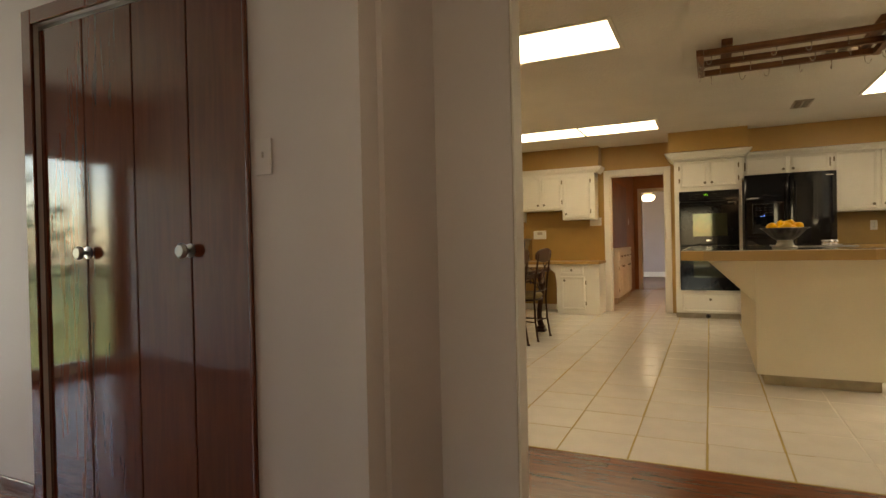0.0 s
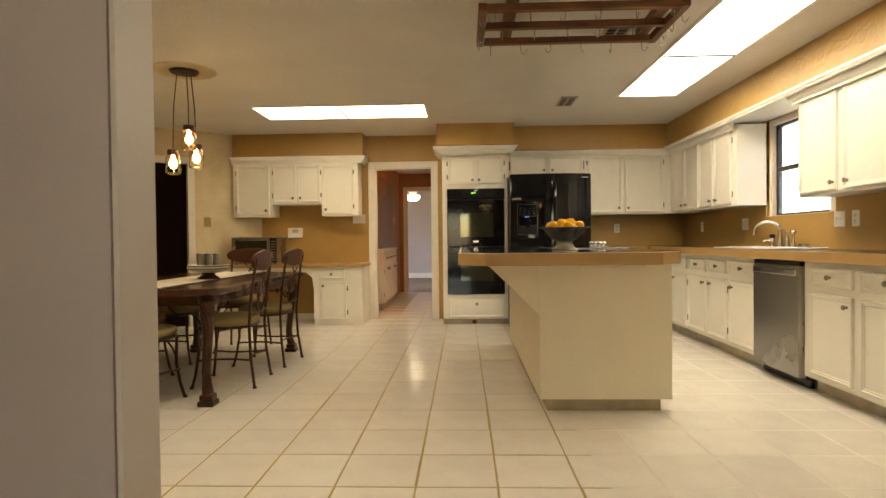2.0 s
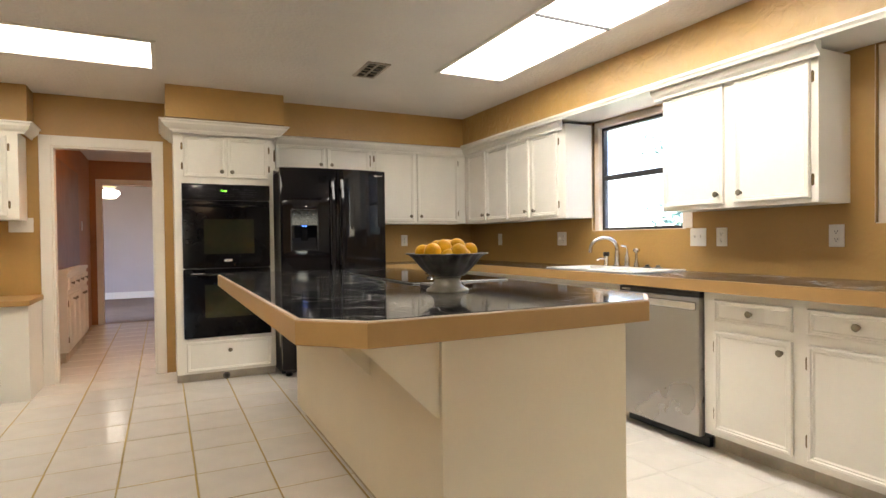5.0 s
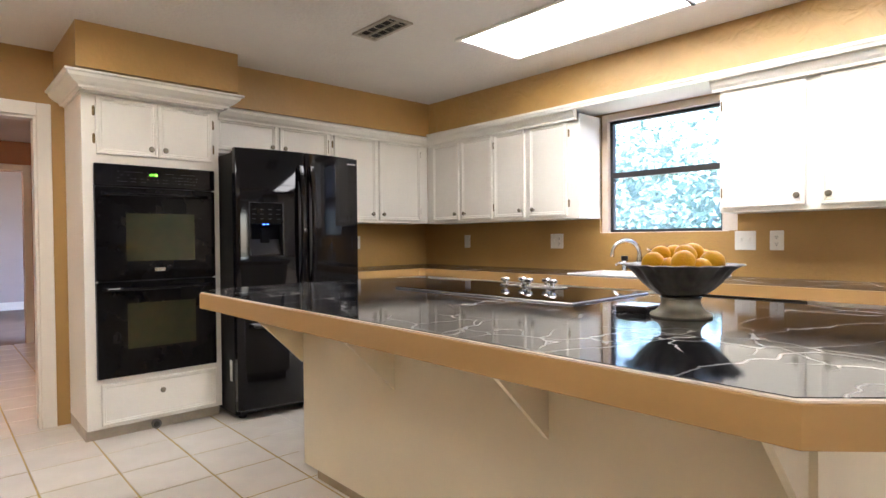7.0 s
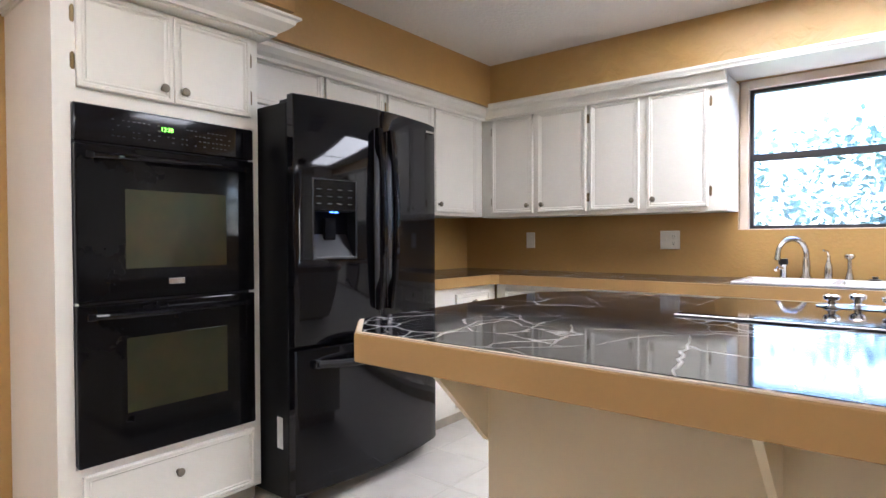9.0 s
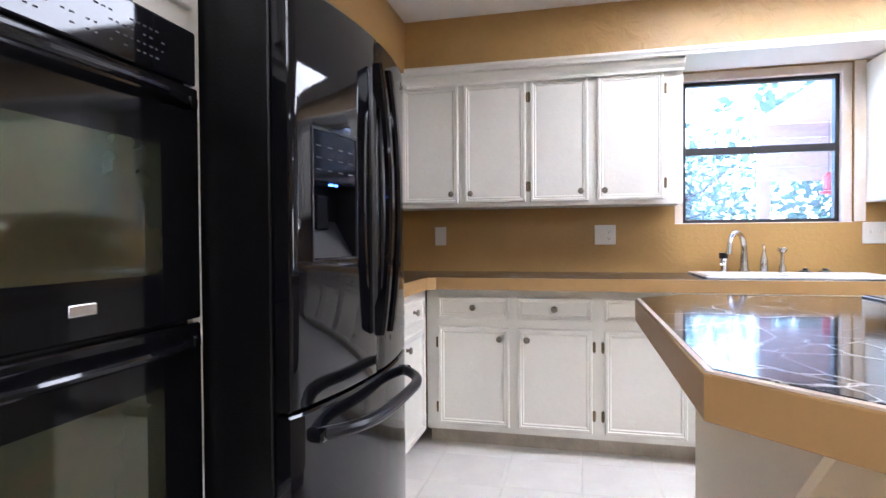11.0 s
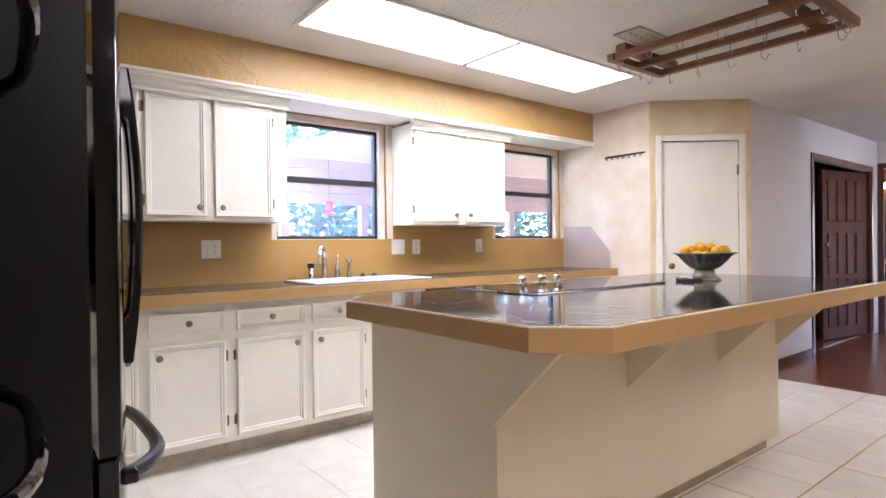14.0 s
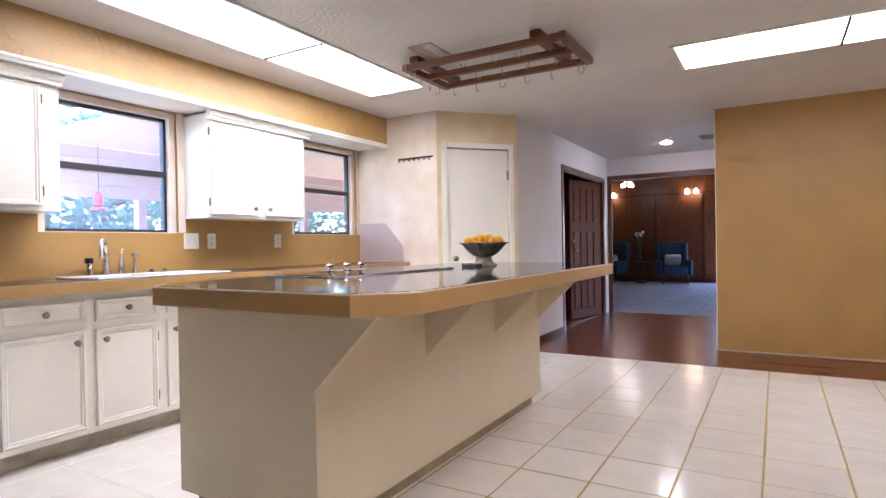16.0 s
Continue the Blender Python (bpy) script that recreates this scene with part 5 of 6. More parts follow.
def vent(x0, x1, y0, y1):
    v = thing("ceiling_vent", pose((x0 + x1) / 2, (y0 + y1) / 2, CEIL), "worn cream metal ceiling vent with slats", "vent", "ceiling vents")
    w, d = (x1 - x0) / 2, (y1 - y0) / 2
    part("backing", box(-w + 0.02, w - 0.02, -d + 0.02, d - 0.02, -0.003, -0.001), "dark", v)
    bm = bmesh.new()
    for a, b, c, e in ((-w, -w + 0.022, -d, d), (w - 0.022, w, -d, d), (-w + 0.022, w - 0.022, -d, -d + 0.022), (-w + 0.022, w - 0.022, d - 0.022, d), (-0.008, 0.008, -d + 0.022, d - 0.022)):
        bx(bm, a, b, c, e, -0.012, 0, 0.002)
    part("frame", bm, "vent", v)
    for s in (-1, 1):
        n = 5
        for k in range(n):
            bm = box(-(w - 0.03) / 2, (w - 0.03) / 2, -0.014, 0.014, -0.0012, 0.0012)
            o = part("slat", bm, "vent", v)
            o.matrix_basis = pose(s * (w - 0.014) / 2, -d + 0.05 + k * (2 * d - 0.1) / (n - 1), -0.010, 35)


vent(1.36, 1.53, 6.865, 7.235)
vent(1.34, 1.52, 4.97, 5.29)

# hanging pot rack of stained wood
rk = thing("pot_rack", pose(1.085, 4.822, 2.356), "stained wooden pot rack with steel hooks under the ceiling", "pot rack")
RX, RY = 0.595, 0.275
bars = []
for y in (-RY, 0, RY):
    part("long_bar", box(-RX + 0.047, RX - 0.047, y - 0.022, y + 0.022, 0.0, 0.042, 0.004), "rack_wood", rk)
for x in (-RX, RX):
    o = part("end_bar", box(-RY - 0.03, RY + 0.03, -0.024, 0.024, -0.002, 0.044, 0.004), "rack_wood", rk)
    o.matrix_basis = pose(x - math.copysign(0.022, x), 0, 0, 0, 0, 90)
for x in (-0.40, 0.50):
    o = part("ceiling_block", box(-RY - 0.05, RY + 0.02, -0.035, 0.035, 0.0445, 0.0895, 0.003), "rack_wood", rk)
    o.matrix_basis = pose(x, 0, 0, 0, 0, 90)


def hook(x, y, turn, big=1.0):
    pts = [(0, 0, 0.004), (0, 0, -0.03), (0.004, 0, -0.045), (0.015, 0, -0.056), (0.028, 0, -0.050), (0.033, 0, -0.036), (0.040, 0, -0.030)]
    o = part("hook", tube(bmesh.new(), [Vector(p) * big for p in pts], 0.0028, 6), "nickel", rk, smooth=True)
    o.matrix_basis = pose(x, y, 0, 0, 0, turn)


random.seed(11)
for y, n in ((-RY, 6), (0, 5), (RY, 6)):
    for k in range(n):
        hook(-0.50 + (k + (0.3 if y == 0 else 0)) * 1.0 / (n - 1 if y else n), y, random.choice((0, 90, 60, 200, 270)), 1.1)
for x in (-RX + 0.01, RX - 0.01):
    for k in range(4):
        hook(x, -0.2 + k * 0.13, random.choice((80, 100, 0)))


# ---- dining table and chairs ----
TX, TY = -1.73, 5.73
tb = thing("dining_table", pose(TX, TY, 0), "dark wooden dining table on curved legs", "dining table")
HX, HY = 0.57, 0.98
bm = prism(bmesh.new(), octagon(-HX, HX, -HY, HY, 0.05), 0.715, 0.76)
es = [e for e in bm.edges if abs(e.verts[0].co.z - e.verts[1].co.z) < 1e-4]
bmesh.ops.bevel(bm, geom=es, offset=0.012, segments=3, affect="EDGES", profile=0.5)
part("tabletop", bm, "table_wood", tb)
for y in (-0.62, 0.0, 0.62):
    part("inlay_strip", box(-HX + 0.10, HX - 0.10, y - 0.004, y + 0.004, 0.7602, 0.7612), "iron", tb)
bm = bmesh.new()
for a, b, c, d in ((-0.47, 0.47, -0.90, -0.87), (-0.47, 0.47, 0.87, 0.90), (-0.48, -0.45, -0.87, 0.87), (0.45, 0.48, -0.87, 0.87)):
    bx(bm, a, b, c, d, 0.645, 0.7145, 0.003)
part("apron", bm, "table_wood", tb)
for sx in (-1, 1):
    for sy in (-1, 1):
        cx, cy = sx * 0.45, sy * 0.87
        prof = [(0.0, 0.714, 0.046), (0.03, 0.66, 0.050), (0.042, 0.58, 0.043), (0.030, 0.45, 0.034), (0.008, 0.32, 0.029), (-0.006, 0.20, 0.030), (0.004, 0.12, 0.034), (0.02, 0.07, 0.038)]
        bm = tube(bmesh.new(), [(cx + sx * o * 0.7, cy + sy * o * 0.7, z) for o, z, r in prof], [r for o, z, r in prof], 10)
        leg = part("leg", bm, "iron", tb, smooth=True)
        fx_, fy_ = cx + sx * 0.014, cy + sy * 0.014
        bm = box(fx_ - 0.042, fx_ + 0.042, fy_ - 0.042, fy_ + 0.042, 0.035, 0.075, 0.008)
        bx(bm, fx_ - 0.052, fx_ + 0.052, fy_ - 0.052, fy_ + 0.052, 0, 0.036, 0.008)
        part("foot_block", bm, "iron", leg)
        for dx, dy in ((-sx, 0), (0, -sy)):
            pts = []
            for k in range(22):
                a = k / 21
                s = 0.03 + 0.30 * a
                pts.append((cx + dx * s, cy + dy * s, 0.52 + 0.13 * math.sin(a * math.pi * 0.5) + 0.03 * math.sin(a * 9)))
            for k in range(14):
                a = k / 13 * 5.2
                r = 0.035 * (1 - k / 18)
                pts.append((cx + dx * (0.33 + r * math.sin(a)), cy + dy * (0.33 + r * math.sin(a)), 0.62 + r * math.cos(a) - 0.005))
            part("scroll_brace", tube(bmesh.new(), pts, 0.008, 6), "iron", tb, smooth=True)

rn = thing("table_runner", pose(TX, TY, 0.7625), "ivory lace-edged runner along the table", "table runner")
bm = bmesh.new()
n = 40
g = [[bm.verts.new((-0.19 + 0.38 * i / 8, -0.93 + 1.86 * j / n, 0.0012 * math.sin(i * 2.1 + j * 1.3) + 0.0015)) for i in range(9)] for j in range(n + 1)]
for a, b in zip(g, g[1:]):
    for i in range(8):
        bm.faces.new((a[i], a[i + 1], b[i + 1], b[i]))
ret = bmesh.ops.extrude_face_region(bm, geom=bm.faces[:])
for v in [x for x in ret["geom"] if isinstance(x, bmesh.types.BMVert)]:
    v.co.z += 0.003
part("cloth", bm, "runner", rn)
bm = bmesh.new()
for s in (-1, 1):
    for j in range(45):
        y = -0.91 + j * 0.0408
        bx(bm, *sorted((s * 0.188, s * 0.206)), y, y + 0.026, 0.001, 0.004)
part("lace_edge", bm, "iron", rn, "dark scalloped lace edge")
cs = thing("centerpiece_stand", pose(TX + 0.12, TY - 0.10, 0.7675), "striped ceramic dish on a dark foot", "dish")
part("foot", lathe(bmesh.new(), [(0.085, 0), (0.080, 0.01), (0.045, 0.035), (0.05, 0.05)], 24), "iron", cs, smooth=True)
dish = part("dish", lathe(bmesh.new(), [(0.05, 0.05), (0.13, 0.065), (0.155, 0.085), (0.155, 0.110), (0.14, 0.112), (0.12, 0.095), (0.04, 0.088)], 32), "ivory_band", cs, smooth=True)
for z in (0.078, 0.098):
    part("stripe", lathe(bmesh.new(), [(0.1505 + 0.005 * (z > 0.09), z), (0.157, z + 0.002), (0.157, z + 0.007), (0.1505, z + 0.009)], 32), "dark", dish)
for k in range(6):
    a = k * math.tau / 6
    c = thing("candle_cup", pose(TX + 0.12 + 0.062 * math.cos(a), TY - 0.10 + 0.062 * math.sin(a), 0.7675 + 0.090), "small grey candle cup on the striped dish", "candle cup", "candle cups")
    part("cup", lathe(bmesh.new(), [(0.024, 0), (0.029, 0.05), (0.030, 0.105), (0.026, 0.108), (0.025, 0.075)], 14), "pewter_pale", c, smooth=True)
    part("wax", cyl(bmesh.new(), (0, 0, 0.076), (0, 0, 0.112), 0.023, seg=12), "runner", c)


def dining_chair(m):
    """Faces +y; its origin is under the seat's middle."""
    c = thing("dining_chair", m, "bronzed iron dining chair with padded seat and wooden crest", "chair", "chairs round the table")
    bm = bmesh.new()
    ring = []
    for k in range(28):
        a = k * math.tau / 28
        x, y = math.cos(a), math.sin(a)
        f = 1 / max(abs(x), abs(y)) ** 0.45
        ring.append((0.215 * x * f, 0.205 * y * f))
    levels = ((0.93, 0.445), (1.0, 0.455), (1.02, 0.475), (0.97, 0.497), (0.80, 0.510), (0.4, 0.514))
    rings = [[bm.verts.new((x * s, y * s, z)) for x, y in ring] for s, z in levels]
    for a, b in zip(rings, rings[1:]):
        for k in range(28):
            bm.faces.new((a[k], a[(k + 1) % 28], b[(k + 1) % 28], b[k]))
    bm.faces.new(rings[0])
    bm.faces.new(rings[-1])
    part("seat", bm, "seat", c, "olive beige padded seat", smooth=True)
    part("seat_frame", tube(bmesh.new(), [(x * 0.98, y * 0.98, 0.436) for x, y in ring], 0.011, 6, True), "iron", c, smooth=True)
    for s in (-1, 1):
        pts = [(s * 0.205, -0.245, 0.0), (s * 0.19, -0.215, 0.22), (s * 0.185, -0.205, 0.44), (s * 0.19, -0.225, 0.65), (s * 0.185, -0.265, 0.93)]
        p = part("back_post", tube(bmesh.new(), pts, 0.0105, 8), "iron", c, smooth=True)
        part("foot_cap", cyl(bmesh.new(), (s * 0.206, -0.247, 0), (s * 0.205, -0.245, 0.018), 0.016, 0.013, 10), "iron", p)
        pts = [(s * 0.20, 0.205, 0.0), (s * 0.18, 0.185, 0.10), (s * 0.165, 0.165, 0.25), (s * 0.17, 0.17, 0.43)]
        p = part("leg", tube(bmesh.new(), pts, 0.0105, 8), "iron", c, smooth=True)
        part("foot_cap", cyl(bmesh.new(), (s * 0.20, 0.206, 0), (s * 0.20, 0.205, 0.018), 0.016, 0.013, 10), "iron", p)
        part("stretcher", tube(bmesh.new(), [(s * (0.187 - 0.05 * math.sin(k / 10 * math.pi)), -0.215 + 0.39 * k / 10, 0.20) for k in range(11)], 0.008, 6), "iron", c, smooth=True)
        part("brace", tube(bmesh.new(), [(s * (0.17 - 0.09 * (k / 8) ** 2), 0.165 - 0.02 * k / 8, 0.25 + 0.18 * k / 8) for k in range(9)], 0.007, 6), "iron", c, smooth=True)
        pts = []
        for k in range(24):
            a = k / 23
            pts.append((s * (0.03 + 0.055 * math.sin(a * math.pi * 2.2)), -0.222 - 0.05 * a, 0.53 + 0.30 * a))
        part("back_scroll", tube(bmesh.new(), pts, 0.0065, 6), "iron", c, smooth=True)
    part("stretcher", tube(bmesh.new(), [(-0.187 + 0.374 * k / 10, -0.215 + 0.05 * math.sin(k / 10 * math.pi), 0.20) for k in range(11)], 0.008, 6), "iron", c, smooth=True)
    part("cross_bar", tube(bmesh.new(), [(-0.188, -0.214, 0.535), (0, -0.222, 0.525), (0.188, -0.214, 0.535)], 0.008, 6), "iron", c, smooth=True)

    def board(w, h, zc, yb, lean, curve, name, mat):
        bm = bmesh.new()
        fr_, bk = [], []
        for k in range(36):
            a = k * math.tau / 36
            x, z = math.cos(a), math.sin(a)
            f = (abs(x) ** 2.6 + abs(z) ** 2.6) ** (-1 / 2.6)
            X_, Z_ = w * x * f, h * z * f * (1 - 0.18 * abs(x))
            y = yb - lean * Z_ + curve * (X_ / w) ** 2
            fr_.append(bm.verts.new((X_, y + 0.010, zc + Z_)))
            bk.append(bm.verts.new((X_, y - 0.010, zc + Z_)))
        bm.faces.new(fr_)
        bm.faces.new(bk[::-1])
        for k in range(36):
            j = (k + 1) % 36
            bm.faces.new((fr_[k], fr_[j], bk[j], bk[k]))
        return part(name, bm, mat, c, smooth=False)

    board(0.235, 0.078, 0.915, -0.268, 0.12, 0.015, "crest", "crest_wood")
    board(0.055, 0.075, 0.68, -0.238, 0.14, 0.0, "medallion", "crest_wood")
    return c


ch = dining_chair(pose(-1.375, 5.455, 0, 0, 0, 93))
for x, y, r in ((-1.345, 6.15, 86), (-1.73, 4.85, -4), (-2.14, 5.47, -92), (-2.19, 6.21, -84), (-1.79, 6.74, 182)):
    copy_thing(ch, pose(x, y, 0, 0, 0, r))

pd = thing("pendant_lamp", pose(-1.86, 5.80, CEIL), "cluster of three lit glass jar pendants on cords", "pendant lamp")
part("canopy", lathe(bmesh.new(), [(0.03, -0.03), (0.10, -0.022), (0.115, -0.004), (0.115, 0)], 24), "iron", pd, smooth=True)
part("ceiling_ring", lathe(bmesh.new(), [(0.12, -0.004), (0.24, -0.006), (0.25, 0), (0.12, 0)], 32), "plaster", pd, "cream plaster ceiling ring")
for dx, dy, z in ((-0.10, -0.01, 1.685), (0.02, 0.02, 1.886), (0.04, 0.10, 1.745)):
    part("cord", tube(bmesh.new(), [(dx * 0.6, dy * 0.6, -0.028), (dx * 0.9, dy * 0.9, (z - CEIL) * 0.4), (dx, dy, z + 0.11 - CEIL)], 0.004, 6), "iron", pd)
    bm = lathe(bmesh.new(), [(0.02, 0.125), (0.044, 0.12), (0.046, 0.085), (0.04, 0.08)], 20)
    bm.transform(Matrix.Translation((dx, dy, z - CEIL)))
    j = part("jar_lid", bm, "iron", pd, smooth=True)
    bm = lathe(bmesh.new(), [(0.040, 0.082), (0.056, 0.060), (0.058, -0.06), (0.052, -0.075), (0.050, -0.070), (0.054, -0.055), (0.053, 0.055), (0.038, 0.078)], 20)
    bm.transform(Matrix.Translation((dx, dy, z - CEIL)))
    o = part("glass_jar", bm, "jar_glass", pd, "clear glass jar", smooth=True)
    o.visible_shadow = False
    bm = lathe(bmesh.new(), [(0.012, 0.075), (0.014, 0.05), (0.030, 0.02), (0.030, -0.005), (0.012, -0.03)], 14)
    bm.transform(Matrix.Translation((dx, dy, z - CEIL)))
    part("bulb", bm, "bulb", pd, "lit warm bulb", smooth=True)

# ---- entry hall: closet, doors, casings ----
cl = thing("closet_door", pose(-2.02, 1.545, 0), "polished mahogany bifold closet doors, closed", "closet door")
for k in range(4):
    p = part("leaf", box(k * 0.295 + 0.002, k * 0.295 + 0.293, 0, 0.034, 0.012, 2.012, 0.004), "mahogany", cl)
    p.matrix_basis = pose(0, 0, 0, 0, 0, 0)
    if k in (1, 2):
        q = part("knob", lathe(bmesh.new(), [(0.026, 0), (0.026, 0.003), (0.009, 0.008), (0.009, 0.022), (0.024, 0.030), (0.028, 0.040), (0.020, 0.050)], 18), "steel", p, "round steel knob with a rosette", smooth=True)
        q.matrix_basis = pose(0.300 if k == 1 else 0.880, 0.0, 1.062, 90)
part("top_track", box(0.0, 1.18, 0.004, 0.03, 2.013, 2.03), "steel", cl, "steel top track")
for a, b, c, d in ((-2.085, -2.02, 0, 2.095), (-0.84, -0.825, 0, 2.095), (-2.02, -0.84, 2.03, 2.095)):
    setting("closet_casing", box(a, b, 1.515, 1.53, c, d, 0.004), "mahogany", "dark polished closet casing board", "trim")
setting("baseboard_closet", box(-4.5, -2.087, 1.516, 1.5295, 0, 0.07, 0.004), "mahogany", "dark hall baseboard", "baseboard")
setting("wall_hall_west_return", box(-4.5, -2.12, 1.53, 1.63, 0, CEIL), "hall_wall", "pale hall wall", "wall")

bm = bmesh.new()
for a, b, c, d in ((-0.48, -0.42, 0, 2.11), (1.50, 1.56, 0, 2.11), (-0.42, 1.50, 2.05, 2.11)):
    bx(bm, 1.715, 1.7295, a, b, c, d, 0.004)
for a, b in ((-0.42, -0.40), (1.48, 1.50)):
    bx(bm, 1.73, 1.80, a, b, 0, 2.05)
setting("door_casing_hall", bm, "door_wood", "dark wooden casing of the hall door", "trim")
hd = thing("door_3", pose(1.76, -0.36, 0, 0, 0, -12), "red-brown carved wooden door standing open", "door")
hd["kind"] = "structure"
part("leaf", box(0.0, 0.045, 0.0, 0.92, 0.01, 2.03, 0.004), "red_door", hd)
for r in range(3):
    for k in range(4):
        z0 = (0.15, 0.78, 1.42)[r]
        part("raised_panel", box(-0.012, -0.0005, 0.09 + k * 0.195, 0.09 + k * 0.195 + 0.155, z0, z0 + 0.5, 0.01), "red_door", hd)
part("handle", tube(bmesh.new(), [(-0.001, 0.85, 1.0), (-0.05, 0.85, 1.0), (-0.055, 0.76, 1.0)], 0.009, 8), "brass", hd, "brass lever handle", smooth=True)
part("deadbolt", cyl(bmesh.new(), (-0.0005, 0.85, 1.14), (-0.02, 0.85, 1.14), 0.026, seg=16), "brass", hd)
setting("wall_study", box(3.0, 3.1, -0.7, 3.5, 0, CEIL), "panel_wood", "dark panelled wall of the side room", "wall")
setting("floor_study", box(1.80, 3.1, -0.72, 3.0, -0.10, -0.003), "floor_wood", "dark plank floor of the side room", "floor")
setting("ceiling_study", box(1.80, 3.42, -0.72, 3.54, CEIL + 0.001, CEIL + 0.11), "ceiling", "side room ceiling", "ceiling")
setting("wall_study_north", box(1.80, 3.1, 2.2, 2.3, 0, CEIL), "panel_wood", "dark panelled wall", "wall")

bm = bmesh.new()
for a, b, c, d in ((-0.37, -0.30, 0, 2.17), (1.66, 1.728, 0, 2.17), (-0.30, 1.66, 2.10, 2.17)):
    bx(bm, a, b, -0.70, -0.685, c, d, 0.004)
setting("opening_casing", bm, "door_wood", "dark wooden casing of the den opening", "trim")

# glazed front door at the end of the hall
gd = thing("door_4", pose(-4.53, -0.25, 0), "pale glazed front door with a daylight view", "door")
gd["kind"] = "structure"
bm = bmesh.new()
for a, b, c, d in ((-0.60, -0.52, 0, 1.95), (0.52, 0.60, 0, 1.95), (-0.52, 0.52, 0, 0.10), (-0.52, 0.52, 1.87, 1.95), (-0.03, 0.03, 0.10, 1.87)):
    bx(bm, -0.03, 0.03, a, b, c, d, 0.004)
part("frame", bm, "trim", gd)
for a, b in ((-0.52, -0.03), (0.03, 0.52)):
    p = part("pane", box(-0.003, 0.003, a, b, 0.10, 1.87), "glass", gd)
    p.visible_shadow = False

# Unseen side window, added so that more daylight reaches the hall walls.
sw = thing("window_4", pose(-4.53, 0.975, 0.10), "unseen pale side window added to let more daylight into the hall", "window")
sw["kind"] = "structure"
bm = bmesh.new()
for a, b, c, d in ((-0.525, -0.46, 0, 1.85), (0.46, 0.525, 0, 1.85), (-0.46, 0.46, 0, 0.07), (-0.46, 0.46, 1.78, 1.85)):
    bx(bm, -0.03, 0.03, a, b, c, d, 0.004)
part("window_frame", bm, "trim", sw)
part("pane", box(-0.003, 0.003, -0.46, 0.46, 0.07, 1.78), "glass", sw).visible_shadow = False


def downlight(x, y):
    d = thing("recessed_downlight", pose(x, y, CEIL), "small round recessed ceiling downlight, lit", "ceiling light")
    part("ring", lathe(bmesh.new(), [(0.062, -0.004), (0.095, -0.006), (0.098, 0), (0.062, 0)], 28), "trim", d)
    part("lens", lathe(bmesh.new(), [(0.060, -0.0065), (0.052, -0.016), (0.030, -0.022), (0.001, -0.024)], 24), "spot", d, "lit frosted lens", smooth=True)


downlight(0.664, 0.375)
vent(-0.10, 0.24, 0.36, 0.60)

# ---- den beyond the hall ----
setting("wall_den_south", wall_with_holes(bmesh.new(), -5, 5, 0, 3.0, -8.2, -8.0, [(-1.4, 0.62, 0.05, 2.1)]), "panel_wood", "dark wooden wall panelling", "wall")
den = thing("wall_panelling", pose(0, -8.0, 0), "dark wooden battens and rail over the panelling", "panelling")
den["kind"] = "structure"
for x in (-3.0, -1.6, 1.07, 2.27, 3.45, 4.6):
    part("batten", box(x - 0.035, x + 0.035, 0.0, 0.02, 0.12, 2.36, 0.003), "door_wood", den)
part("rail", box(-5, 5, 0, 0.03, 2.36, 2.44, 0.004), "door_wood", den)
part("skirting", box(-5, 5, 0, 0.025, 0.0, 0.12, 0.004), "door_wood", den)


def sconce(x, z):
    s = thing("wall_sconce", pose(x, -7.98, z), "two-light wall sconce with lit amber shades", "wall sconce", "den wall sconces")
    part("back_plate", box(-0.14, 0.14, 0, 0.02, -0.03, 0.03, 0.005), "brass", s)
    for dx in (-0.11, 0.11):
        part("arm", tube(bmesh.new(), [(dx, 0.02, 0), (dx, 0.10, 0.02), (dx, 0.13, -0.02)], 0.008, 6), "brass", s)
        bm = lathe(bmesh.new(), [(0.02, 0.0), (0.045, -0.04), (0.06, -0.11), (0.05, -0.125)], 16)
        bm.transform(Matrix.Translation((dx, 0.13, -0.02)))
        part("shade", bm, "sconce", s, "lit frosted glass shade", smooth=True)


sconce(1.33, 2.52)
sconce(3.48, 2.52)


def armchair(x, y, r):
    c = thing("wing_chair", pose(x, y, 0, 0, 0, r), "blue wingback armchair with a pale pillow", "armchair", "blue armchairs in the den")
    part("seat", box(-0.30, 0.30, -0.30, 0.34, 0.24, 0.46, 0.05, 3), "blue_cloth", c, smooth=True)
    bm = box(-0.33, 0.33, -0.08, 0.08, 0.0, 0.72, 0.06, 3)
    part("backrest", bm, "blue_cloth", c, smooth=True).matrix_basis = pose(0, -0.34, 0.40, 12)
    for s in (-1, 1):
        part("armrest", box(s * 0.36 - 0.06, s * 0.36 + 0.06, -0.32, 0.32, 0.24, 0.62, 0.05, 3), "blue_cloth", c, smooth=True)
        part("wing", box(s * 0.35 - 0.045, s * 0.35 + 0.045, -0.44, -0.16, 0.60, 1.06, 0.04, 3), "blue_cloth", c, smooth=True)
        for yy in (-0.30, 0.28):
            part("leg", cyl(bmesh.new(), (s * 0.30, yy, 0), (s * 0.29, yy * 0.95, 0.25), 0.014, 0.024, 10), "door_wood", c)


def pillow(x, y, r):
    bm = box(-0.2, 0.2, -0.06, 0.06, -0.15, 0.15, 0.055, 4)
    o = part("pillow", bm, "pillow", smooth=True)
    o.matrix_basis = pose(x, y, 0.62, -20, 0, r)
    tagged(o, "pale patterned pillow on the blue armchair", "pillow", "armchair pillows")


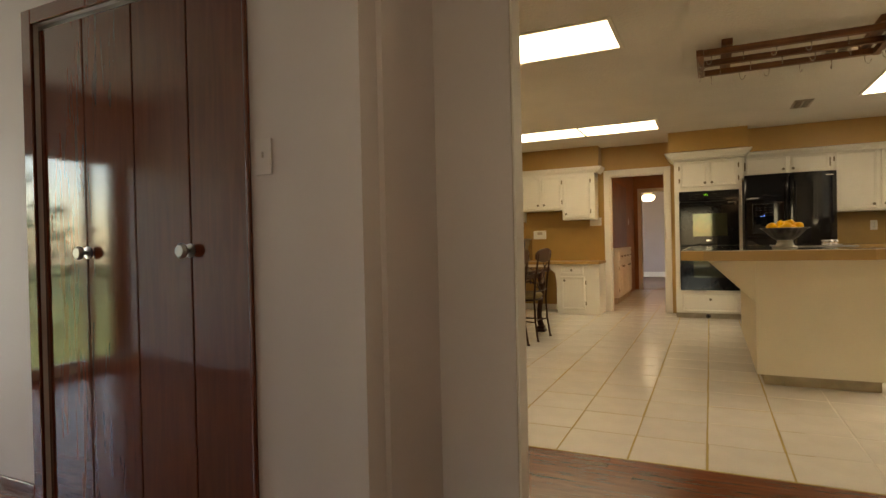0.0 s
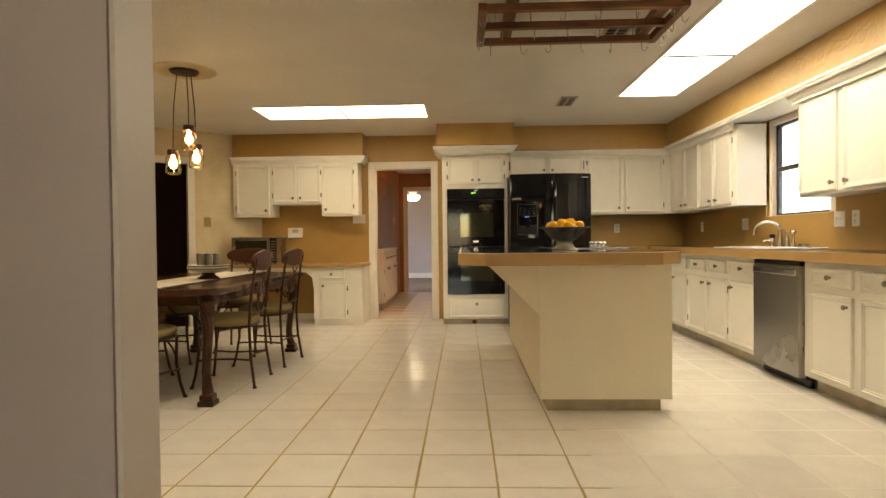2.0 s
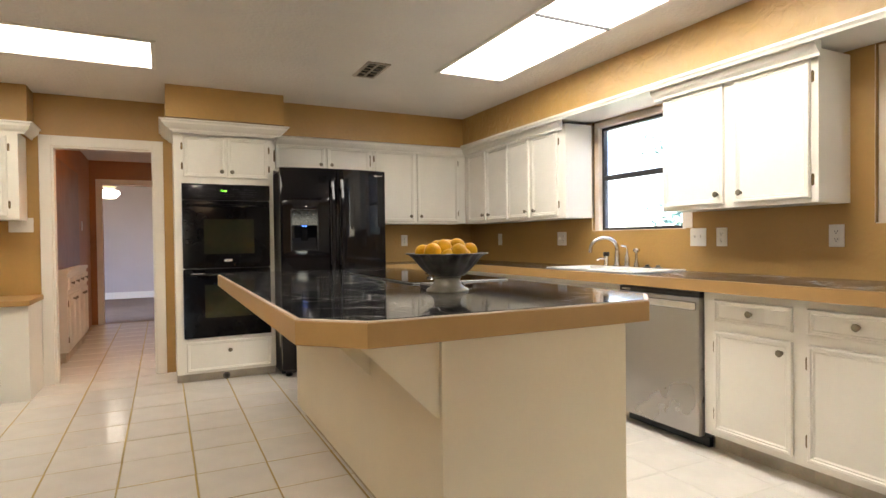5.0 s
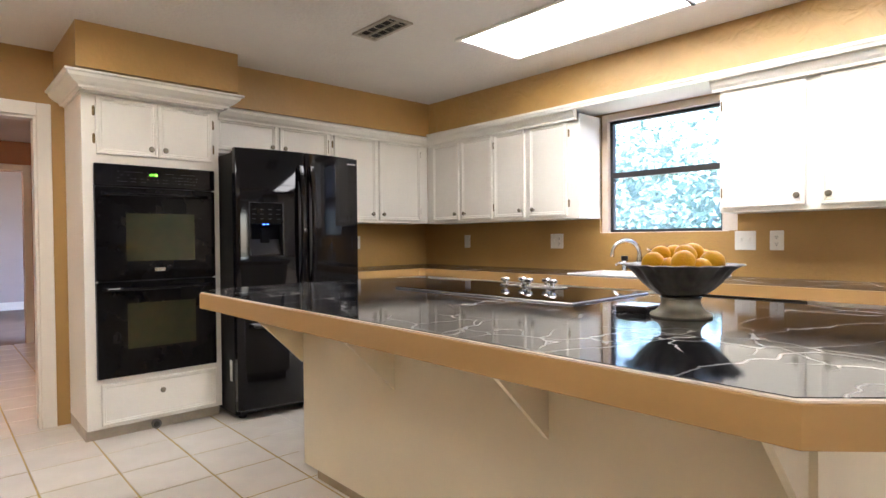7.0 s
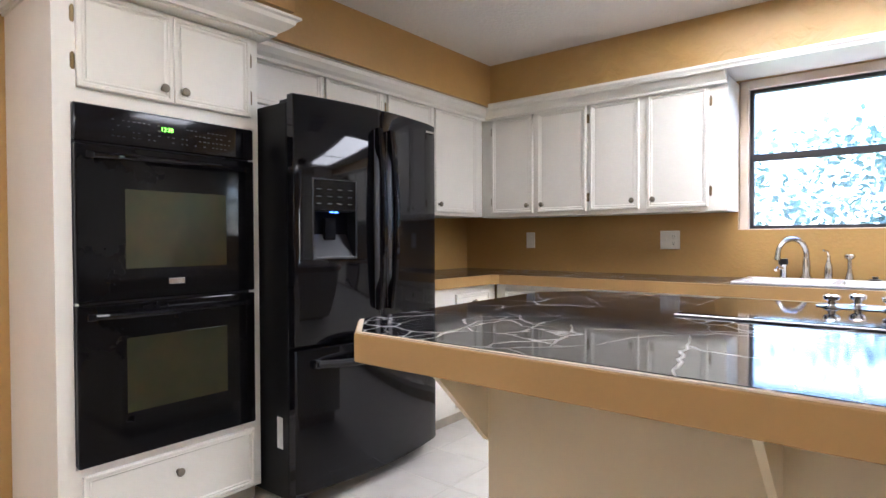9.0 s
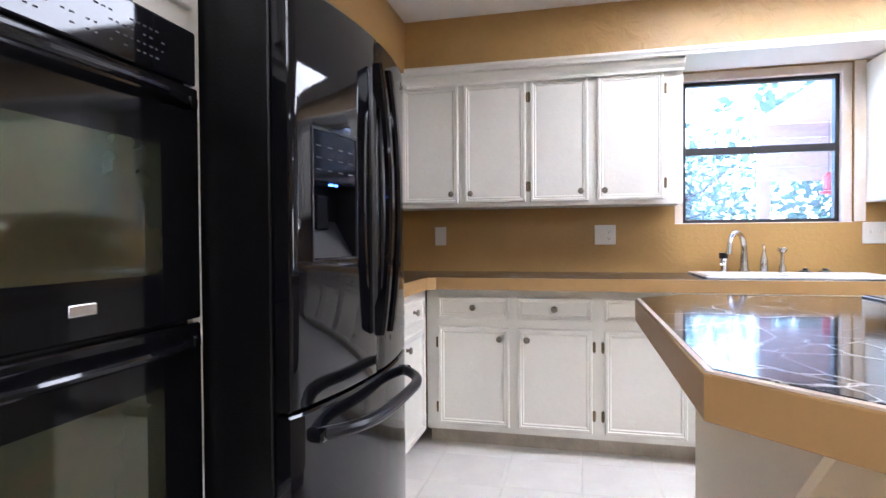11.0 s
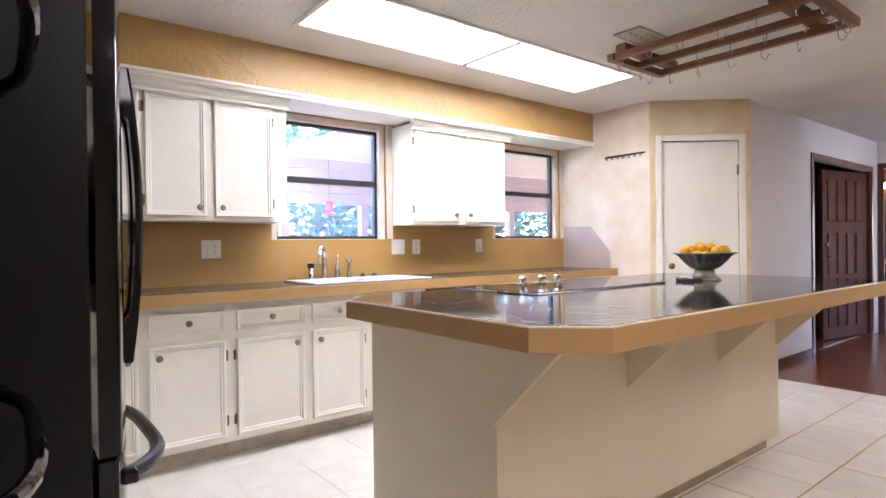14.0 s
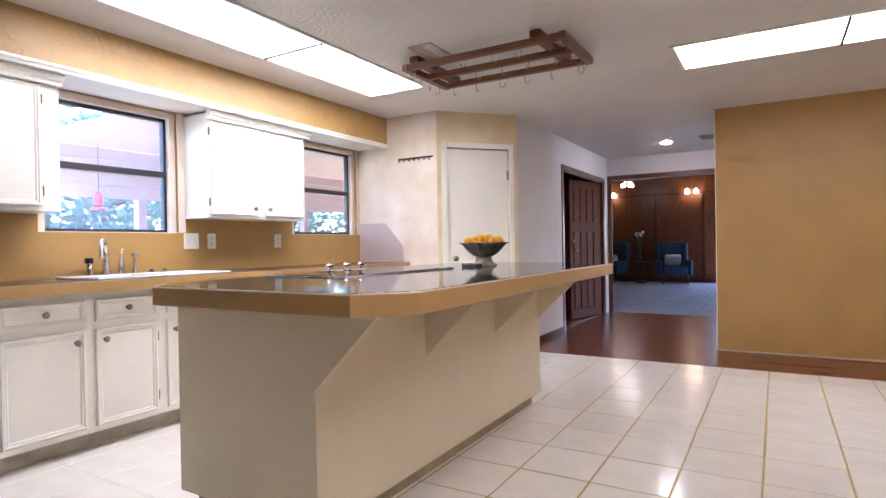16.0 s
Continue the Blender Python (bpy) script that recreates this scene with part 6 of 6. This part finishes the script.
armchair(1.72, -7.25, 18)
pillow(1.74, -7.30, 18)
armchair(3.35, -7.25, -18)
pillow(3.33, -7.30, -18)
st = thing("side_table", pose(2.58, -7.45, 0), "small dark round side table between the armchairs", "side table")
part("tabletop", cyl(bmesh.new(), (0, 0, 0.54), (0, 0, 0.57), 0.24, seg=28), "door_wood", st)
part("pedestal", lathe(bmesh.new(), [(0.16, 0), (0.14, 0.03), (0.03, 0.08), (0.03, 0.50), (0.08, 0.54)], 16), "door_wood", st)
vs = thing("flower_vase", pose(2.60, -7.45, 0.5705), "tall glass vase with pale flowers", "vase")
part("vase", lathe(bmesh.new(), [(0.06, 0), (0.05, 0.10), (0.045, 0.30), (0.07, 0.42), (0.064, 0.42), (0.04, 0.30), (0.04, 0.02)], 16), "pewter", vs, smooth=True)
random.seed(3)
for k in range(7):
    a = k * 0.9
    t = Vector((0.10 * math.cos(a), 0.08 * math.sin(a), 0.70 + 0.16 * random.random()))
    s_ = part("flower_stem", tube(bmesh.new(), [(0, 0, 0.35), t * 0.8 + Vector((0, 0, 0.05)), t], 0.006, 5), "leaf", vs)
    bm = bmesh.new()
    bmesh.ops.create_icosphere(bm, subdivisions=2, radius=0.035, matrix=Matrix.Translation(t))
    part("blossom", bm, "pillow", s_)
fn = thing("ceiling_fan", pose(2.6, -6.2, 3.0), "den ceiling fan with lit lamps", "ceiling fan")
part("rod", cyl(bmesh.new(), (0, 0, -0.25), (0, 0, 0), 0.02), "brass", fn)
part("motor", lathe(bmesh.new(), [(0.05, -0.40), (0.12, -0.36), (0.12, -0.28), (0.05, -0.25)], 20), "brass", fn)
for k in range(3):
    a = k * math.tau / 3
    bm = lathe(bmesh.new(), [(0.02, -0.40), (0.055, -0.44), (0.05, -0.50)], 14)
    bm.transform(Matrix.Translation((0.12 * math.cos(a), 0.12 * math.sin(a), 0)))
    part("lamp_shade", bm, "fan_lamp", fn, "lit lamp shade")
for k in range(5):
    part("blade", box(0.14, 0.62, -0.06, 0.06, -0.325, -0.317), "door_wood", fn).matrix_basis = pose(0, 0, 0, 0, 0, 72 * k)

# ---- passage behind the kitchen ----
pc = base_unit(pose(-0.815, 9.75, 0, 0, 0, 90), 1.60, [(0.05, 0.33, "l"), (0.42, 0.33, "r"), (0.80, 0.33, "l"), (1.20, 0.33, "r")], "pale built-in cabinets along the passage", 0.085, 0.02)
tagged(part("passage_counter", box(-0.90, -0.80, 9.74, 11.36, 0.887, 0.925, 0.004), "white"), "white narrow passage counter", "countertop")
setting("wall_passage_panel", box(-0.90, -0.885, 9.74, 11.36, 0.93, 2.05), "panel_wood", "dark wooden panel over the passage cabinets", "panel")
wall_plate(pose(-0.899, 11.75, 1.42, 0, 0, 90), 0.075, "r", label="ivory plate on the passage wall")
fn2 = thing("ceiling_fan", pose(-0.78, 14.5, 2.5), "brass ceiling fan with a lit white globe", "ceiling fan")
part("rod", cyl(bmesh.new(), (0, 0, -0.22), (0, 0, 0), 0.02), "brass", fn2)
part("motor", lathe(bmesh.new(), [(0.05, -0.36), (0.13, -0.32), (0.13, -0.25), (0.05, -0.22)], 20), "brass", fn2)
part("globe", lathe(bmesh.new(), [(0.05, -0.36), (0.16, -0.40), (0.17, -0.45), (0.10, -0.52), (0.02, -0.53)], 20), "globe", fn2, "lit white glass globe", smooth=True)
for k in range(5):
    part("blade", box(0.14, 0.60, -0.06, 0.06, -0.29, -0.282), "brass", fn2).matrix_basis = pose(0, 0, 0, 0, 0, 72 * k + 20)

for y in (5.80, 3.71):
    cb_ = thing("blind_bracket", pose(3.325, y, 2.085), "small white plastic blind bracket in the window reveal", "bracket", "blind brackets")
    part("plate", box(-0.022, 0.022, 0.0005, 0.004, -0.025, 0.025, 0.001), "plate", cb_)
    part("clip", box(-0.016, 0.016, 0.0045, 0.030, 0.005, 0.022, 0.003), "plate", cb_)

# ---- outside the windows ----
setting("porch_floor", box(3.45, 6.4, -0.6, 10.5, -0.34, -0.12), "post", "painted porch floor", "porch")
ph = thing("porch_roof", pose(4.9, 6.2, 2.35), "reddish cedar porch roof on painted posts", "porch roof")
for k in range(22):
    part("board", box(-1.45 + k * 0.136, -1.45 + k * 0.136 + 0.130, -6.8, -0.70, 0, 0.02), "porch", ph)
for k in range(4):
    part("fascia_board", box(1.40, 1.425 + 0.003 * (k % 2), -6.8, -0.78, -0.152 * (k + 1) + 0.004, -0.152 * k - 0.001, 0.003), "porch", ph)
for y in (-6.4, -4.9, -3.4, -2.0, -0.84):
    part("post", box(1.432, 1.54, y - 0.055, y + 0.055, -2.70, -0.001, 0.006), "post", ph)


def tree(x, y, h, spread, n, seed):
    rnd = random.Random(seed)
    t = thing("tree", pose(x, y, -0.35), "broad green leafy tree in the garden", "tree", "garden trees")
    bm = tube(bmesh.new(), [(0, 0, 0), (0.05, 0.03, h * 0.25), (-0.06, 0.02, h * 0.5), (0.04, -0.05, h * 0.8)], [0.22, 0.16, 0.12, 0.04], 9)
    for k in range(9):
        a, z = k * 2.4, h * (0.22 + 0.06 * k)
        e = Vector((math.cos(a), math.sin(a), 0)) * spread * rnd.uniform(0.5, 0.9)
        tube(bm, [(0, 0, z), e * 0.5 + Vector((0, 0, z + 0.3)), e + Vector((0, 0, z + rnd.uniform(0.2, 0.9)))], [0.07, 0.045, 0.015], 6)
    part("trunk", bm, "bark", t)
    vs, fs = [], []
    lumps = [(Vector((rnd.gauss(0, spread * 0.42), rnd.gauss(0, spread * 0.42), h * rnd.uniform(0.15, 1.0))), rnd.uniform(0.35, 0.8)) for _ in range(46)]
    for _ in range(n):
        c, r = rnd.choice(lumps)
        p = c + Vector((rnd.gauss(0, r), rnd.gauss(0, r), rnd.gauss(0, r * 0.7)))
        if p.z < 0.2:
            continue
        u = Vector((rnd.uniform(-1, 1), rnd.uniform(-1, 1), rnd.uniform(-0.6, 0.6))).normalized() * rnd.uniform(0.07, 0.14)
        w = u.cross(Vector((rnd.uniform(-1, 1), rnd.uniform(-1, 1), rnd.uniform(-1, 1)))).normalized() * u.length * 0.55
        i = len(vs)
        vs += [p - u, p + w, p + u, p - w]
        fs.append((i, i + 1, i + 2, i + 3))
    me = bpy.data.meshes.new("crown")
    me.from_pydata(vs, [], fs)
    me.materials.append(M["leaf"])
    o = new("crown", me)
    o.parent = t
    o["kind"] = "stuff"


tree(13.0, 9.6, 3.2, 2.4, 5000, 1)
tree(10.5, 2.4, 3.6, 1.9, 5000, 2)
tree(17.5, 14.5, 5.0, 3.0, 6000, 3)
tree(14.5, 5.0, 3.6, 2.2, 5000, 4)
tree(11.0, -2.5, 6.0, 2.5, 7000, 5)
tree(-12.0, -1.5, 5.0, 2.4, 6000, 6)
hf = thing("bird_feeder", pose(6.2, 4.81, 1.62), "red glass bird feeder hanging from the porch", "bird feeder")
part("bottle", lathe(bmesh.new(), [(0.02, 0), (0.05, 0.03), (0.05, 0.16), (0.015, 0.2)], 14), "red", hf, smooth=True)
part("tray", lathe(bmesh.new(), [(0.03, -0.03), (0.085, -0.02), (0.085, 0.0), (0.03, 0.01)], 16), "red", hf)
part("wire", tube(bmesh.new(), [(0, 0, 0.2), (0, 0, 0.73)], 0.003, 5), "iron", hf)

# ---- floor pieces ----
P, Q, GAP = 0.350, 0.3625, 0.0095
X00, Y00 = 0.175, 3.665
floor_ob, pale_ob = bpy.data.objects["floor"], bpy.data.objects["floor_window_side"]


def tile_mesh(w, d):
    bm = bmesh.new()
    s = ((0, -0.004), (0.0005, -0.0014), (0.004, 0.0))
    rings = [[bm.verts.new(p) for p in ((-w / 2 + i, -d / 2 + i, z), (w / 2 - i, -d / 2 + i, z), (w / 2 - i, d / 2 - i, z), (-w / 2 + i, d / 2 - i, z))] for i, z in s]
    for a, b in zip(rings, rings[1:]):
        for k in range(4):
            bm.faces.new((a[k], a[(k + 1) % 4], b[(k + 1) % 4], b[k]))
    bm.faces.new(rings[-1])
    me = bpy.data.meshes.new("floor_tile")
    bm.to_mesh(me)
    bm.free()
    me.materials.append(M["tile"])
    return me


TILE = tile_mesh(P - 0.0085, Q - 0.0085)
random.seed(21)
rest_v, rest_f = [], []
rows = [Y00 + Q * (k + 0.5) for k in range(-2, 15)]
for iy, y in enumerate(rows):
    for ix in range(-13, 9):
        x = X00 + P * (ix + 0.5)
        if x > 3.30 or y > 9.0:
            continue
        jit = (random.uniform(-0.0015, 0.0015), random.uniform(-0.0015, 0.0015), random.uniform(-0.0008, 0.0004))
        if x > -2.9:
            o = new("floor_tile", TILE)
            o.parent = floor_ob
            o.location = (x + jit[0], y + jit[1], jit[2])
        else:
            i = len(rest_v)
            w, d = (P - GAP) / 2, (Q - GAP) / 2
            rest_v += [(x - w, y - d, -0.001), (x + w, y - d, -0.001), (x + w, y + d, -0.001), (x - w, y + d, -0.001)]
            rest_f.append((i, i + 1, i + 2, i + 3))
me = bpy.data.meshes.new("far_floor_tiles")
me.from_pydata(rest_v, [], rest_f)
me.materials.append(M["tile"])
o = new("far_floor_tiles", me)
o.parent = floor_ob
o["kind"] = "stuff"
inner = bpy.data.objects["floor_inner_hall"]
for iy in range(11):
    for ix in range(-4, 2):
        x, y = X00 + P * (ix + 0.5), rows[-1] + Q * (iy + 1)
        if -1.1 < x < 0.7 and y < 12.75 and y > 9.0:
            o = new("floor_tile", TILE)
            o.parent, o.location = inner, (x, y, 0)

hall = bpy.data.objects["floor_hall"]
random.seed(8)
for r in range(28):
    y = 2.927 - 0.13 * (r + 1)
    x = -4.4 - random.uniform(0, 1.0)
    while x < 1.71:
        w = random.uniform(0.9, 1.5)
        a, b = max(x, -4.5), min(x + w, 1.728)
        if b - a > 0.1 and not (y > 1.93 and b < -0.10) :
            bm = bmesh.new()
            bx(bm, -(b - a) / 2 + 0.0006, (b - a) / 2 - 0.0006, -0.0645, 0.0645, -0.005, -0.0005)
            o = part("floor_plank", bm, "floor_wood", hall)
            o.location = ((a + b) / 2, y + 0.065, 0)
        x += w
